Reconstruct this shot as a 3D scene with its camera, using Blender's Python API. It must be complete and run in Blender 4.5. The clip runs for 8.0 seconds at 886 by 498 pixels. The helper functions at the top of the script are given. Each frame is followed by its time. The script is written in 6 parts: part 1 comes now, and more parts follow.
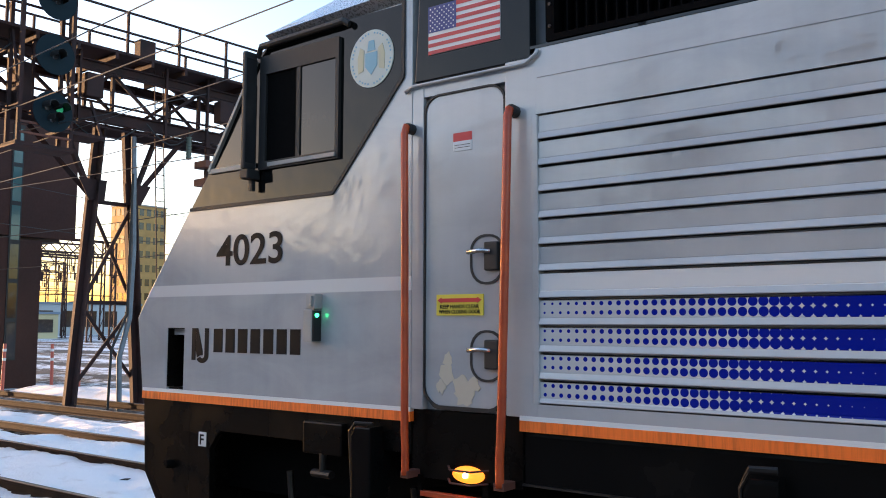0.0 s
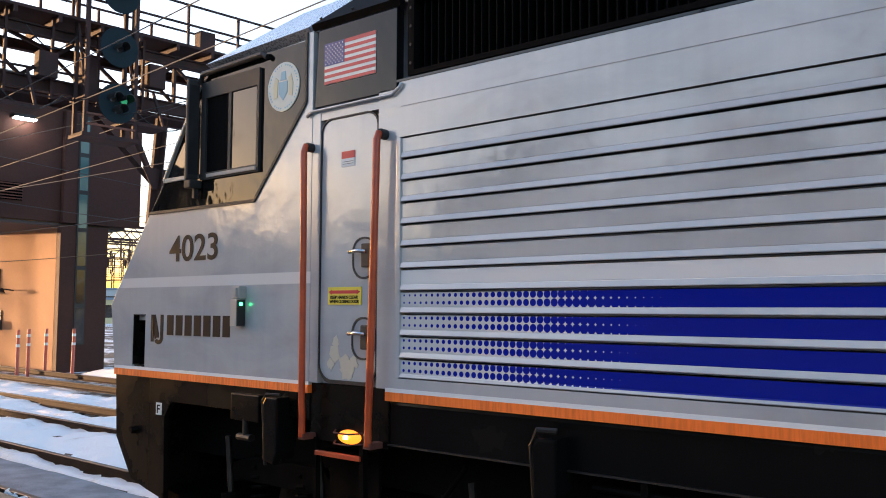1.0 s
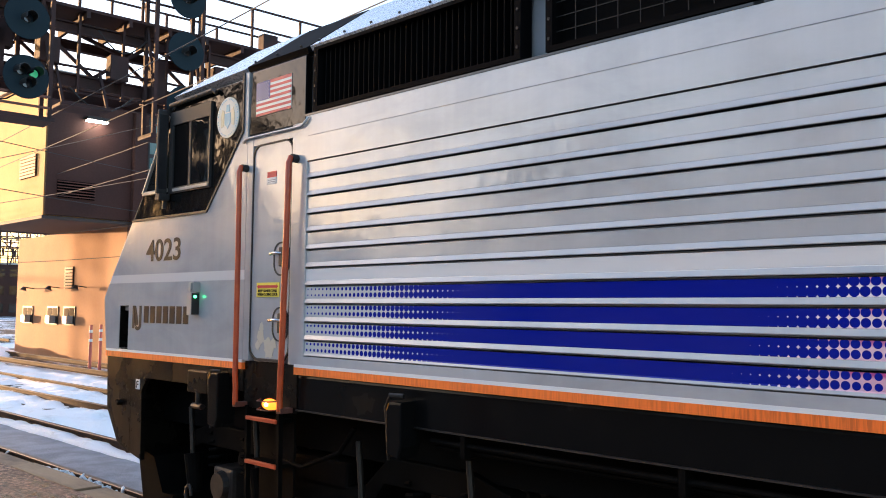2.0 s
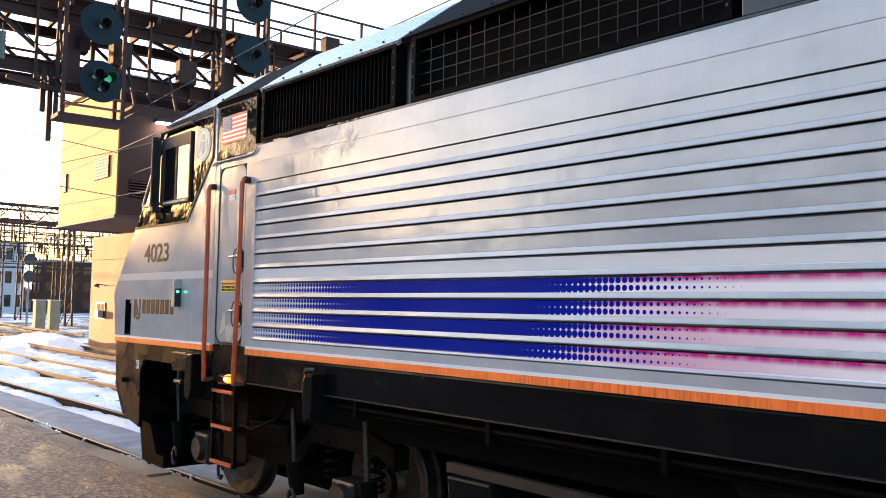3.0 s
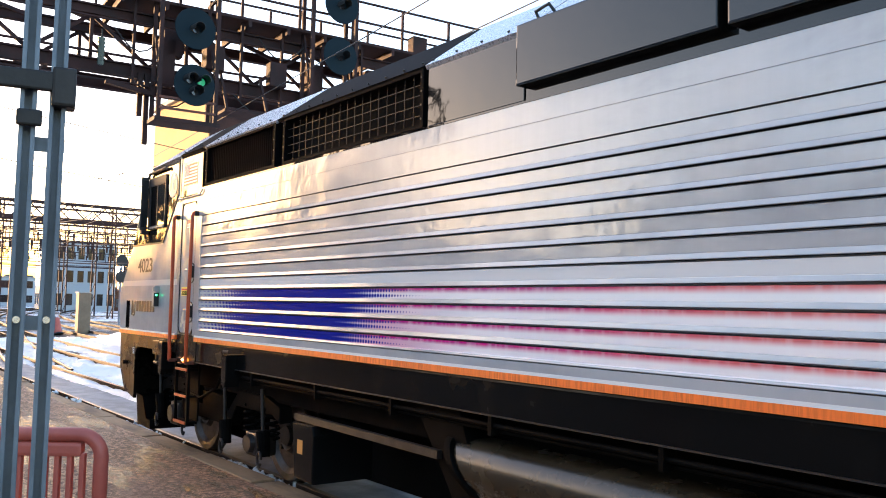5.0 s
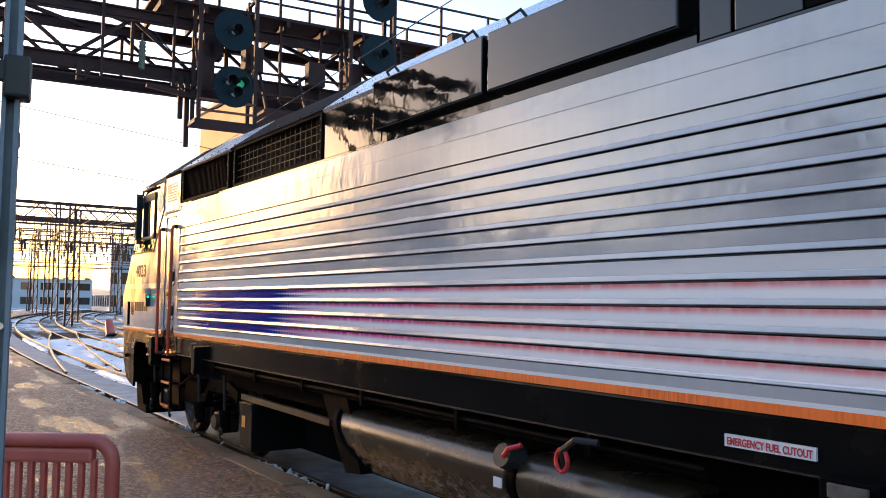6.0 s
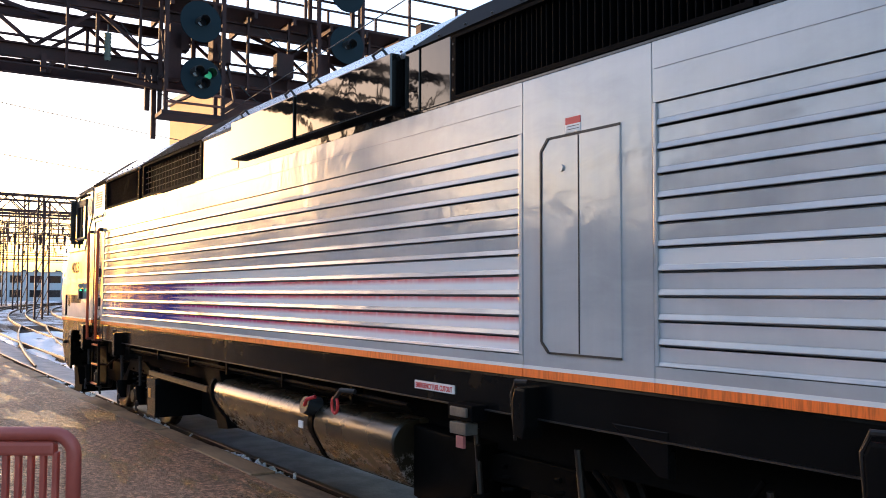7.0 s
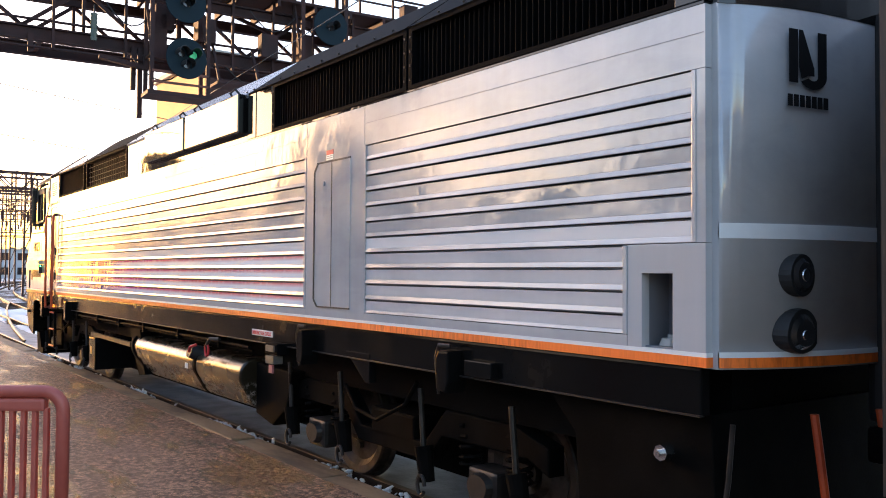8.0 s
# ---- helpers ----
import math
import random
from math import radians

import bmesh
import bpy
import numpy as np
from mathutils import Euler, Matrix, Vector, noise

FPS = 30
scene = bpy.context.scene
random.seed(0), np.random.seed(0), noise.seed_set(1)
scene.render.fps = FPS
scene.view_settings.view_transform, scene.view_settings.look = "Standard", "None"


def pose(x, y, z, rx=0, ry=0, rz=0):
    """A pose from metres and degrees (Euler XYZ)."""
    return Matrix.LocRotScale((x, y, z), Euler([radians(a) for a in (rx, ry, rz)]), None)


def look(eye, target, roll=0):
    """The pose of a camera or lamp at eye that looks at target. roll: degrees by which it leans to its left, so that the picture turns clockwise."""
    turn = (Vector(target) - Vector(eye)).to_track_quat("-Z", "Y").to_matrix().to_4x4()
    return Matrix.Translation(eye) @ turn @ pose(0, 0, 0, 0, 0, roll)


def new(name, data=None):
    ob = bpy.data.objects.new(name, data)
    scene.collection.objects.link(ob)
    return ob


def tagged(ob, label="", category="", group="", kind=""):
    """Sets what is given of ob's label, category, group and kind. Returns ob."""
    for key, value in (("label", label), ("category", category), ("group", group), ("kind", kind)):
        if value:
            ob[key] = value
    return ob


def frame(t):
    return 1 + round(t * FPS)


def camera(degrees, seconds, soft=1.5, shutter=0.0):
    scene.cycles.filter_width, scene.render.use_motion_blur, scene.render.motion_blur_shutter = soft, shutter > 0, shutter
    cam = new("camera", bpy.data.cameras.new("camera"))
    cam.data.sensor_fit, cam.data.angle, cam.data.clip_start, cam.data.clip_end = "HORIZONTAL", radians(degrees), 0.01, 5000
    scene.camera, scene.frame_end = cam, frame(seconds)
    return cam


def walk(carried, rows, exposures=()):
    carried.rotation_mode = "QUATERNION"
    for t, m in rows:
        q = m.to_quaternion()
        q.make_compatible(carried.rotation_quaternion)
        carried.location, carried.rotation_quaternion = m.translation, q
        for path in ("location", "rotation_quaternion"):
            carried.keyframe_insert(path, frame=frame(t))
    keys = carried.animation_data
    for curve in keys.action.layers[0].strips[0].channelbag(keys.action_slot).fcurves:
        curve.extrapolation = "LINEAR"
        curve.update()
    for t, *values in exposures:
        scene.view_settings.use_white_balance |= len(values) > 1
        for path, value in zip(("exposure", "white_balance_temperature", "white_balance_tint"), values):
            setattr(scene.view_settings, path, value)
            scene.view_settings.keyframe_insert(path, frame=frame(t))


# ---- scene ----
cam = camera(55.04, 8.0, soft=1.0)

# seconds, x, y, z, heading, pitch, roll of the hand-held camera
CAMERA_PATH = [
    (0.0, -0.237, -3.441, 2.068, 36.347, 5.051, -0.122),
    (0.5, -0.237, -3.445, 2.081, 38.244, 4.413, -0.093),
    (1.0, -0.217, -3.481, 2.082, 40.069, 4.106, -0.237),
    (1.5, -0.190, -3.503, 2.064, 42.020, 4.089, -0.407),
    (3.0, 0.045, -3.649, 2.001, 48.105, 3.964, -0.959),
    (3.5, -0.119, -3.612, 2.004, 49.741, 4.042, -1.246),
    (4.0, -0.241, -3.687, 1.999, 50.406, 4.022, -1.241),
    (4.5, -0.367, -3.744, 2.019, 51.248, 3.945, -1.361),
    (6.0, -0.550, -3.404, 2.049, 56.474, 3.767, -0.752),
    (6.5, -0.415, -3.369, 2.054, 55.858, 3.415, -0.165),
    (7.0, -0.354, -3.382, 2.071, 54.826, 3.020, -0.168),
    (7.5, -0.122, -3.428, 2.052, 54.198, 2.518, -0.268),
    (8.0, 0.175, -3.491, 2.029, 54.135, 1.625, -0.381),
]
# seconds, travel of the locomotive along its track
TRAVEL = [(0.0, -0.000), (0.5, -0.601), (1.0, -1.243), (1.5, -1.929), (3.0, -4.241), (3.5, -5.097), (4.0, -5.997), (4.5, -6.941), (6.0, -10.036), (6.5, -11.156), (7.0, -12.321), (7.5, -13.530), (8.0, -14.784)]
EXPOSURE = [(0.0, 3.2, 6150, 19), (1.5, 3.4, 6450, 20), (3.0, 3.75, 6250, 17), (4.7, 3.78, 6250, 18), (6.0, 3.15, 5750, 18), (7.0, 3.28, 5950, 20), (8.0, 3.58, 6350, 23)]
walk(cam, [(t, pose(x, y, z, 90 + p, r, h)) for t, x, y, z, h, p, r in CAMERA_PATH], EXPOSURE)

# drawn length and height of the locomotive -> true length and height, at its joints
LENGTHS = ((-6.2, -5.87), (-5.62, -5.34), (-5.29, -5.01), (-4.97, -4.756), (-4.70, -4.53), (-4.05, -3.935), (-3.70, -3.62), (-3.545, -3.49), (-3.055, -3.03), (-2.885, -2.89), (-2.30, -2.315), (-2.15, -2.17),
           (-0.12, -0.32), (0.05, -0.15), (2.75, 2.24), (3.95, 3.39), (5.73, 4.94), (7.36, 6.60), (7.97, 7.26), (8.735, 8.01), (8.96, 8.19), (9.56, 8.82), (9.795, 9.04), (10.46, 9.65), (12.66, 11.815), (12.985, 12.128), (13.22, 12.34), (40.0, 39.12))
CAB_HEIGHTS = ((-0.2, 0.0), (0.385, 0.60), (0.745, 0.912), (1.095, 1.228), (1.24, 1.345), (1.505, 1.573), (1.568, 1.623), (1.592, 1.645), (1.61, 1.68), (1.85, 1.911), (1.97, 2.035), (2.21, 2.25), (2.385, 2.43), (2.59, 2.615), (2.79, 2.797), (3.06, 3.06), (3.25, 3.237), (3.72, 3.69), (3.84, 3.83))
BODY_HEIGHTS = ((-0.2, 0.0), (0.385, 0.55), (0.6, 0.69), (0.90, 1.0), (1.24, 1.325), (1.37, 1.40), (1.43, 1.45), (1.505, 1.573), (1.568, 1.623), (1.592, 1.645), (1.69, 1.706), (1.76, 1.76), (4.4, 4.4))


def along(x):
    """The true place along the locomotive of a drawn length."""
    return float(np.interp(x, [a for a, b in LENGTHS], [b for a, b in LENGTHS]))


# ---- light: low winter sun ahead and to the side, clear sky ----
SUN_EL, SUN_AZ = radians(2.3), math.atan2(-0.27, -0.963)
SUN_DIR = Vector((math.cos(SUN_AZ) * math.cos(SUN_EL), math.sin(SUN_AZ) * math.cos(SUN_EL), math.sin(SUN_EL)))
world = bpy.data.worlds.new("sky")
scene.world = world
world.use_nodes = True
wn = world.node_tree.nodes
sky = wn.new("ShaderNodeTexSky")
sky.sky_type, sky.sun_disc, sky.sun_elevation = "NISHITA", False, SUN_EL
sky.sun_rotation = math.pi / 2 - SUN_AZ
sky.altitude, sky.air_density, sky.dust_density, sky.ozone_density = 0, 0.9, 1.8, 1.5
world.node_tree.links.new(sky.outputs[0], wn["Background"].inputs[0])
wn["Background"].inputs[1].default_value = 0.15
sun = new("sun", bpy.data.lights.new("sun", "SUN"))
sun.data.energy, sun.data.angle, sun.data.color = 1.5, radians(0.6), (1.0, 0.60, 0.28)
sun.matrix_world = look(SUN_DIR * 50, (0, 0, 0))

# ---- materials ----
class Mat:
    """A small builder for node materials."""

    def __init__(self, name, rough=0.5, metal=0.0, spec=0.5):
        self.m = bpy.data.materials.new(name)
        self.m.use_nodes = True
        self.t = self.m.node_tree
        self.b = self.t.nodes["Principled BSDF"]
        self.b.inputs["Roughness"].default_value = rough
        self.b.inputs["Metallic"].default_value = metal
        self.b.inputs["Specular IOR Level"].default_value = spec
        self.co = self.t.nodes.new("ShaderNodeTexCoord").outputs["Object"]

    def put(self, sock, v):
        if isinstance(v, (int, float, tuple)):
            sock.default_value = v if not (isinstance(v, tuple) and len(v) == 3 and sock.type == "RGBA") else (*v, 1)
        else:
            self.t.links.new(v, sock)

    def math(self, op, a, b=0.0, c=0.0, clamp=False):
        n = self.t.nodes.new("ShaderNodeMath")
        n.operation, n.use_clamp = op, clamp
        for i, v in enumerate((a, b, c)):
            self.put(n.inputs[i], v)
        return n.outputs[0]

    def step(self, v, lo, hi, to0=0.0, to1=1.0, smooth=True):
        n = self.t.nodes.new("ShaderNodeMapRange")
        n.interpolation_type = "SMOOTHSTEP" if smooth else "LINEAR"
        for i, q in enumerate((v, lo, hi, to0, to1)):
            self.put(n.inputs[i], q)
        return n.outputs[0]

    def mix(self, f, a, b, blend="MIX"):
        n = self.t.nodes.new("ShaderNodeMix")
        n.data_type, n.blend_type = "RGBA", blend
        self.put(n.inputs["Factor"], f)
        self.put(n.inputs[6], a), self.put(n.inputs[7], b)
        return n.outputs[2]

    def noise(self, scale, detail=4.0, stretch=(1, 1, 1), rough=0.55, distort=0.0):
        mp = self.t.nodes.new("ShaderNodeMapping")
        mp.inputs["Scale"].default_value = stretch
        self.t.links.new(self.co, mp.inputs["Vector"])
        n = self.t.nodes.new("ShaderNodeTexNoise")
        n.inputs["Scale"].default_value, n.inputs["Detail"].default_value = scale, detail
        n.inputs["Roughness"].default_value, n.inputs["Distortion"].default_value = rough, distort
        self.t.links.new(mp.outputs[0], n.inputs["Vector"])
        return n.outputs["Fac"]

    def xyz(self):
        n = self.t.nodes.new("ShaderNodeSeparateXYZ")
        self.t.links.new(self.co, n.inputs[0])
        return n.outputs

    def rand(self):
        return self.t.nodes.new("ShaderNodeObjectInfo").outputs["Random"]

    def bump(self, h, strength=0.3, dist=0.01):
        n = self.t.nodes.new("ShaderNodeBump")
        n.inputs["Strength"].default_value, n.inputs["Distance"].default_value = strength, dist
        self.t.links.new(h, n.inputs["Height"])
        self.t.links.new(n.outputs[0], self.b.inputs["Normal"])

    def color(self, v):
        self.put(self.b.inputs["Base Color"], v)

    def rough(self, v):
        self.put(self.b.inputs["Roughness"], v)


def worn(name, c1, c2, rough=0.5, metal=0.0, scale=3.0, fine=60.0, bump=0.25, dist=0.004, stretch=(1, 1, 1), spec=0.5):
    """A surface of two tones: broad stains and a fine grain."""
    k = Mat(name, rough, metal, spec)
    big = k.step(k.noise(scale, 5, stretch), 0.35, 0.68)
    fin = k.noise(fine, 4, stretch)
    k.color(k.mix(k.math("MULTIPLY_ADD", fin, 0.35, k.math("MULTIPLY", big, 0.75)), c1, c2))
    k.rough(k.math("MULTIPLY_ADD", fin, 0.2, rough - 0.1, clamp=True))
    k.bump(fin, bump, dist)
    return k.m


def silver_paint(name, livery=False, band=True):
    """Aged silver-grey metallic paint, mottled by stains and painted-in reflections; with the livery of the ribbed
    sides: dots, blue, magenta and red fading along the body.
    """
    k = Mat(name, 0.25, 0.14, 0.33)
    x, y, z = k.xyz()
    cloud = k.math("ADD", k.math("MULTIPLY", k.noise(0.7, 2, (1, 1, 1.3), 0.5, 0.3), 0.65), k.math("MULTIPLY", k.noise(2.6, 6, (0.7, 1, 1.7), 0.62, 0.5), 0.45))
    streak = k.noise(9, 3, (1.5, 1, 0.12))
    # Patchy tone imitates broken sky reflections as well as stains.
    tone = k.math("MULTIPLY_ADD", k.step(cloud, 0.32, 0.66), 0.34, k.math("MULTIPLY", streak, 0.18))
    col = k.mix(tone, (0.33, 0.34, 0.35), (0.68, 0.68, 0.68))
    white = k.math("MULTIPLY", k.step(z, 2.241, 2.245, smooth=False), k.step(z, 2.318, 2.314, smooth=False))
    if livery:
        row = k.math("DIVIDE", k.math("SUBTRACT", 3.055, z), 0.1246)
        frac = k.math("FRACT", row)
        rowi = k.math("FLOOR", row)
        white = k.math("MULTIPLY", k.math("COMPARE", rowi, 6.0, 0.2), k.math("LESS_THAN", frac, 0.7))
        pic = k.math("MULTIPLY", k.math("GREATER_THAN", rowi, 6.5), k.math("LESS_THAN", frac, 0.68))
        shift = k.math("MULTIPLY_ADD", k.math("SUBTRACT", rowi, 7.0), 0.07, x)
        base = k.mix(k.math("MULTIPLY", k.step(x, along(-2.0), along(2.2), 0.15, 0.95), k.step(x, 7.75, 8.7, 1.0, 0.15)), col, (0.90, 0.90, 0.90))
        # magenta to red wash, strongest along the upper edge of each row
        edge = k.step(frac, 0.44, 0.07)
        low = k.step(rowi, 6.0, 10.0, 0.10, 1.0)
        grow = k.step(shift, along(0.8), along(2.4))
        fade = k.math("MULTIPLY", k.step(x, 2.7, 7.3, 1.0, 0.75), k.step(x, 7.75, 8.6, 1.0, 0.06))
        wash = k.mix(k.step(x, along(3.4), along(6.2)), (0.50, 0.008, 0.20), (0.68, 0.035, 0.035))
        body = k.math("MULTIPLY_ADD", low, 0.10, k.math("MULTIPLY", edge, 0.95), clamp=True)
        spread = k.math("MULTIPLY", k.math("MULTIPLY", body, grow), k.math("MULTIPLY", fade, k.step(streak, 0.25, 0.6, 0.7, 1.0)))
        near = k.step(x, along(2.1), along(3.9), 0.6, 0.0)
        full = k.math("MAXIMUM", spread, k.math("MULTIPLY", k.math("MULTIPLY", near, grow), low), clamp=True)
        base = k.mix(full, base, wash)
        # halftone dots, two lines to a row
        pitch = 0.041
        du = k.math("MULTIPLY", k.math("SUBTRACT", k.math("FRACT", k.math("DIVIDE", x, pitch)), 0.5), 1.0)
        dv = k.math("SUBTRACT", k.math("FRACT", k.math("DIVIDE", frac, 0.33)), 0.5)
        dist = k.math("SQRT", k.math("ADD", k.math("MULTIPLY", du, du), k.math("MULTIPLY", dv, dv)))
        size_l = k.step(shift, -2.45, -0.45, 0.05, 0.76, smooth=False)
        size_r = k.step(shift, 0.95, 2.38, 0.76, 0.0, smooth=False)
        dot = k.step(k.math("SUBTRACT", k.math("MINIMUM", size_l, size_r), dist), -0.03, 0.03)
        base = k.mix(dot, base, (0.004, 0.012, 0.26))
        col = k.mix(pic, col, base)
    if band:
        col = k.mix(white, col, (0.68, 0.68, 0.675))
    k.color(col)
    if livery:
        k.put(k.b.inputs["Specular IOR Level"], k.math("SUBTRACT", 0.33, k.math("MULTIPLY", pic, 0.15)))
        k.put(k.b.inputs["Metallic"], k.math("MULTIPLY", k.math("SUBTRACT", 1.0, k.math("MAXIMUM", pic, white)), 0.14))
    k.rough(k.math("MULTIPLY_ADD", streak, 0.04, k.step(cloud, 0.30, 0.70, 0.05, 0.17)))
    k.bump(k.math("ADD", k.noise(1.6, 4), k.math("MULTIPLY", k.noise(6.0, 2, (1, 1, 0.7)), 0.20)), 0.5, 0.02)
    return k.m


def gloss(name, c, rough=0.12, wave=0.25, metal=0.0, dust=(0.1, 0.09, 0.08), spec=0.6, damp=0.22):
    """Glossy dark paint with a wavy sheet and a film of dust."""
    k = Mat(name, rough, metal, spec)
    d = k.step(k.noise(2.2, 6), 0.45, 0.8)
    k.color(k.mix(k.math("MULTIPLY", d, 0.35), c, dust))
    k.rough(k.math("MULTIPLY_ADD", d, damp, rough))
    k.bump(k.noise(2.5, 3), wave, 0.02)
    return k.m


def flat(name, c, rough=0.5, metal=0.0, spec=0.5):
    k = Mat(name, rough, metal, spec)
    n = k.noise(25, 4)
    k.color(k.mix(k.math("MULTIPLY", n, 0.3), c, tuple(v * 0.72 + 0.01 for v in c)))
    k.bump(n, 0.12, 0.003)
    return k.m


def glow(name, c, strength):
    k = Mat(name, 0.3)
    k.color(c)
    k.put(k.b.inputs["Emission Color"], c)
    k.b.inputs["Emission Strength"].default_value = strength
    return k.m


SILVER = silver_paint("silver_paint", band=False)
SILVER_BAND = silver_paint("silver_paint_banded")
RIBBED = silver_paint("ribbed_livery", True)
BLACK_GLOSS = gloss("black_gloss_paint", (0.006, 0.006, 0.006), 0.03, 0.10, dust=(0.014, 0.013, 0.012), damp=0.06, spec=0.45)
SILL_BLACK = gloss("black_sill_paint", (0.005, 0.005, 0.005), 0.16, 0.3, dust=(0.014, 0.012, 0.010), spec=0.09)
WINDOW_BAND = gloss("smoked_band", (0.006, 0.006, 0.006), 0.05, 0.3, dust=(0.014, 0.013, 0.012), spec=0.24, damp=0.08)
BLACK_MATT = worn("black_underframe", (0.0014, 0.0014, 0.0014), (0.005, 0.0045, 0.004), 0.7, scale=4, spec=0.03)
SKIRT = gloss("black_skirt", (0.004, 0.0035, 0.003), 0.26, 0.3, dust=(0.026, 0.019, 0.013), spec=0.12)
# Near-black that puts the shade of unlit hollows into the colour.
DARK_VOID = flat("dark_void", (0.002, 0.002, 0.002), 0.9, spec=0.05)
GRILLE = flat("grille_black", (0.002, 0.002, 0.0025), 0.7, spec=0.03)


def stripe_mat():
    """Orange film with narrow upright cracks and dirt runs."""
    k = Mat("orange_stripe", 0.45)
    run = k.step(k.noise(55, 4, (1, 0.2, 0.06), 0.7), 0.40, 0.64)
    where = k.step(k.noise(0.9, 3, (1, 0.1, 0.1)), 0.35, 0.6, 0.2, 0.75)
    k.color(k.mix(k.math("MULTIPLY", run, where), (0.98, 0.20, 0.022), (0.52, 0.09, 0.012)))
    k.bump(run, 0.3, 0.002)
    return k.m


ORANGE = stripe_mat()
MESH_WIRE = flat("mesh_wire", (0.005, 0.0045, 0.004), 0.5, 0.0, 0.25)
WHITE = flat("white_line", (0.75, 0.76, 0.76), 0.4)
ORANGE_RAIL = worn("orange_handrail", (0.58, 0.09, 0.022), (0.38, 0.05, 0.016), 0.35, scale=6, fine=90)
RUBBER = flat("rubber_black", (0.012, 0.012, 0.012), 0.6)
CHROME = flat("bright_steel", (0.6, 0.6, 0.6), 0.25, 1.0)
DARK_STEEL = worn("dark_steel", (0.008, 0.007, 0.006), (0.028, 0.022, 0.019), 0.5, 0.3, scale=8)
INK = flat("dark_grey_lettering", (0.012, 0.012, 0.013), 0.5, spec=0.06)


def tank_mat():
    """Brown-black tank enamel with a splashed band of dried mud."""
    k = Mat("tank_enamel", 0.34, 0.3, 0.6)
    x, y, z = k.xyz()
    film = k.step(k.noise(2.4, 6), 0.35, 0.75)
    c = k.mix(film, (0.030, 0.023, 0.014), (0.062, 0.046, 0.026))
    splash = k.math("MULTIPLY", k.step(k.noise(16, 7, (0.6, 1, 1), 0.8), 0.50, 0.60), k.step(z, 0.89, 0.75))
    k.color(k.mix(splash, c, (0.34, 0.29, 0.25)))
    k.rough(k.math("ADD", k.step(film, 0.0, 1.0, 0.25, 0.31), k.math("MULTIPLY", splash, 0.4)))
    k.bump(k.noise(40, 3), 0.05, 0.002)
    return k.m


TANK = tank_mat()
ALUMINIUM = worn("roof_aluminium", (0.50, 0.52, 0.56), (0.40, 0.42, 0.46), 0.28, 0.5, scale=2.5)
YELLOW = flat("yellow_label", (0.75, 0.60, 0.05), 0.45)
RED = flat("red_label", (0.60, 0.03, 0.03), 0.45)
FLAG_BLUE = flat("flag_blue", (0.03, 0.045, 0.22), 0.45)
FLAG_RED = flat("flag_red", (0.55, 0.05, 0.05), 0.45)
SEAL_PALE = flat("seal_pale", (0.55, 0.62, 0.58), 0.45)
SEAL_BLUE = flat("seal_blue", (0.18, 0.42, 0.55), 0.45)
SEAL_GOLD = flat("seal_gold", (0.52, 0.52, 0.36), 0.45)
GREEN_LED = glow("green_indicator", (0.02, 1.0, 0.25), 1.2)
AMBER_LAMP = glow("amber_lamp", (1.0, 0.22, 0.015), 0.28)
LENS = gloss("lamp_glass", (0.02, 0.02, 0.022), 0.04, 0.1)
GLASS = gloss("cab_glass", (0.008, 0.009, 0.009), 0.02, 0.05, spec=0.4)
BOARD_GREY = flat("pale_housing", (0.34, 0.34, 0.32), 0.5)
RUST = worn("rusty_steel", (0.038, 0.011, 0.009), (0.015, 0.0065, 0.0065), 0.85, scale=2.0, fine=40, bump=0.4)
RUST_LIGHT = worn("rusty_box_steel", (0.15, 0.045, 0.026), (0.07, 0.025, 0.018), 0.7, scale=2.0, fine=40)
DISC_BLUE = flat("signal_disc", (0.007, 0.018, 0.025), 0.7, spec=0.12)
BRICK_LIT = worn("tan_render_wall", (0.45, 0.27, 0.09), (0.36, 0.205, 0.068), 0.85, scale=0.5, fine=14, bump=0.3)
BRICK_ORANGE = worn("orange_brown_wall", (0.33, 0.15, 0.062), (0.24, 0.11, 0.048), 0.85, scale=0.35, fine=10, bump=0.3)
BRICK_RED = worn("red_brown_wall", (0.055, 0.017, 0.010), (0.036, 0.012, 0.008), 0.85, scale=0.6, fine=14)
CONCRETE = worn("concrete", (0.42, 0.40, 0.36), (0.30, 0.285, 0.26), 0.85, scale=1.5, fine=20)
RAIL_STEEL = worn("rail_steel", (0.028, 0.016, 0.011), (0.016, 0.010, 0.008), 0.8, 0.0, scale=3, spec=0.08)
RAIL_TOP = worn("rail_head", (0.13, 0.095, 0.07), (0.065, 0.045, 0.034), 0.42, 0.6, scale=3, fine=50, stretch=(0.1, 1, 1), spec=0.3)
TIMBER_EDGE = worn("bleached_timber", (0.36, 0.23, 0.13), (0.10, 0.066, 0.045), 0.85, scale=3, fine=30, stretch=(0.3, 1, 1), bump=0.6)
TIMBER = worn("weathered_timber", (0.085, 0.055, 0.038), (0.034, 0.023, 0.018), 0.85, scale=3, fine=30, stretch=(0.3, 1, 1), bump=0.6)
PLASTIC = worn("orange_red_plastic", (0.52, 0.12, 0.08), (0.42, 0.085, 0.06), 0.45, scale=5, fine=60)
GALV = worn("grey_galvanised_steel", (0.20, 0.23, 0.26), (0.13, 0.15, 0.17), 0.55, 0.35, scale=4)
WIRE = flat("copper_wire", (0.03, 0.03, 0.032), 0.6)
PRIMER = flat("bare_primer", (0.52, 0.48, 0.38), 0.6)
SEAM = flat("weld_seam", (0.24, 0.24, 0.25), 0.5)
INSULATOR = gloss("insulator_glass", (0.10, 0.13, 0.11), 0.12, 0.0)


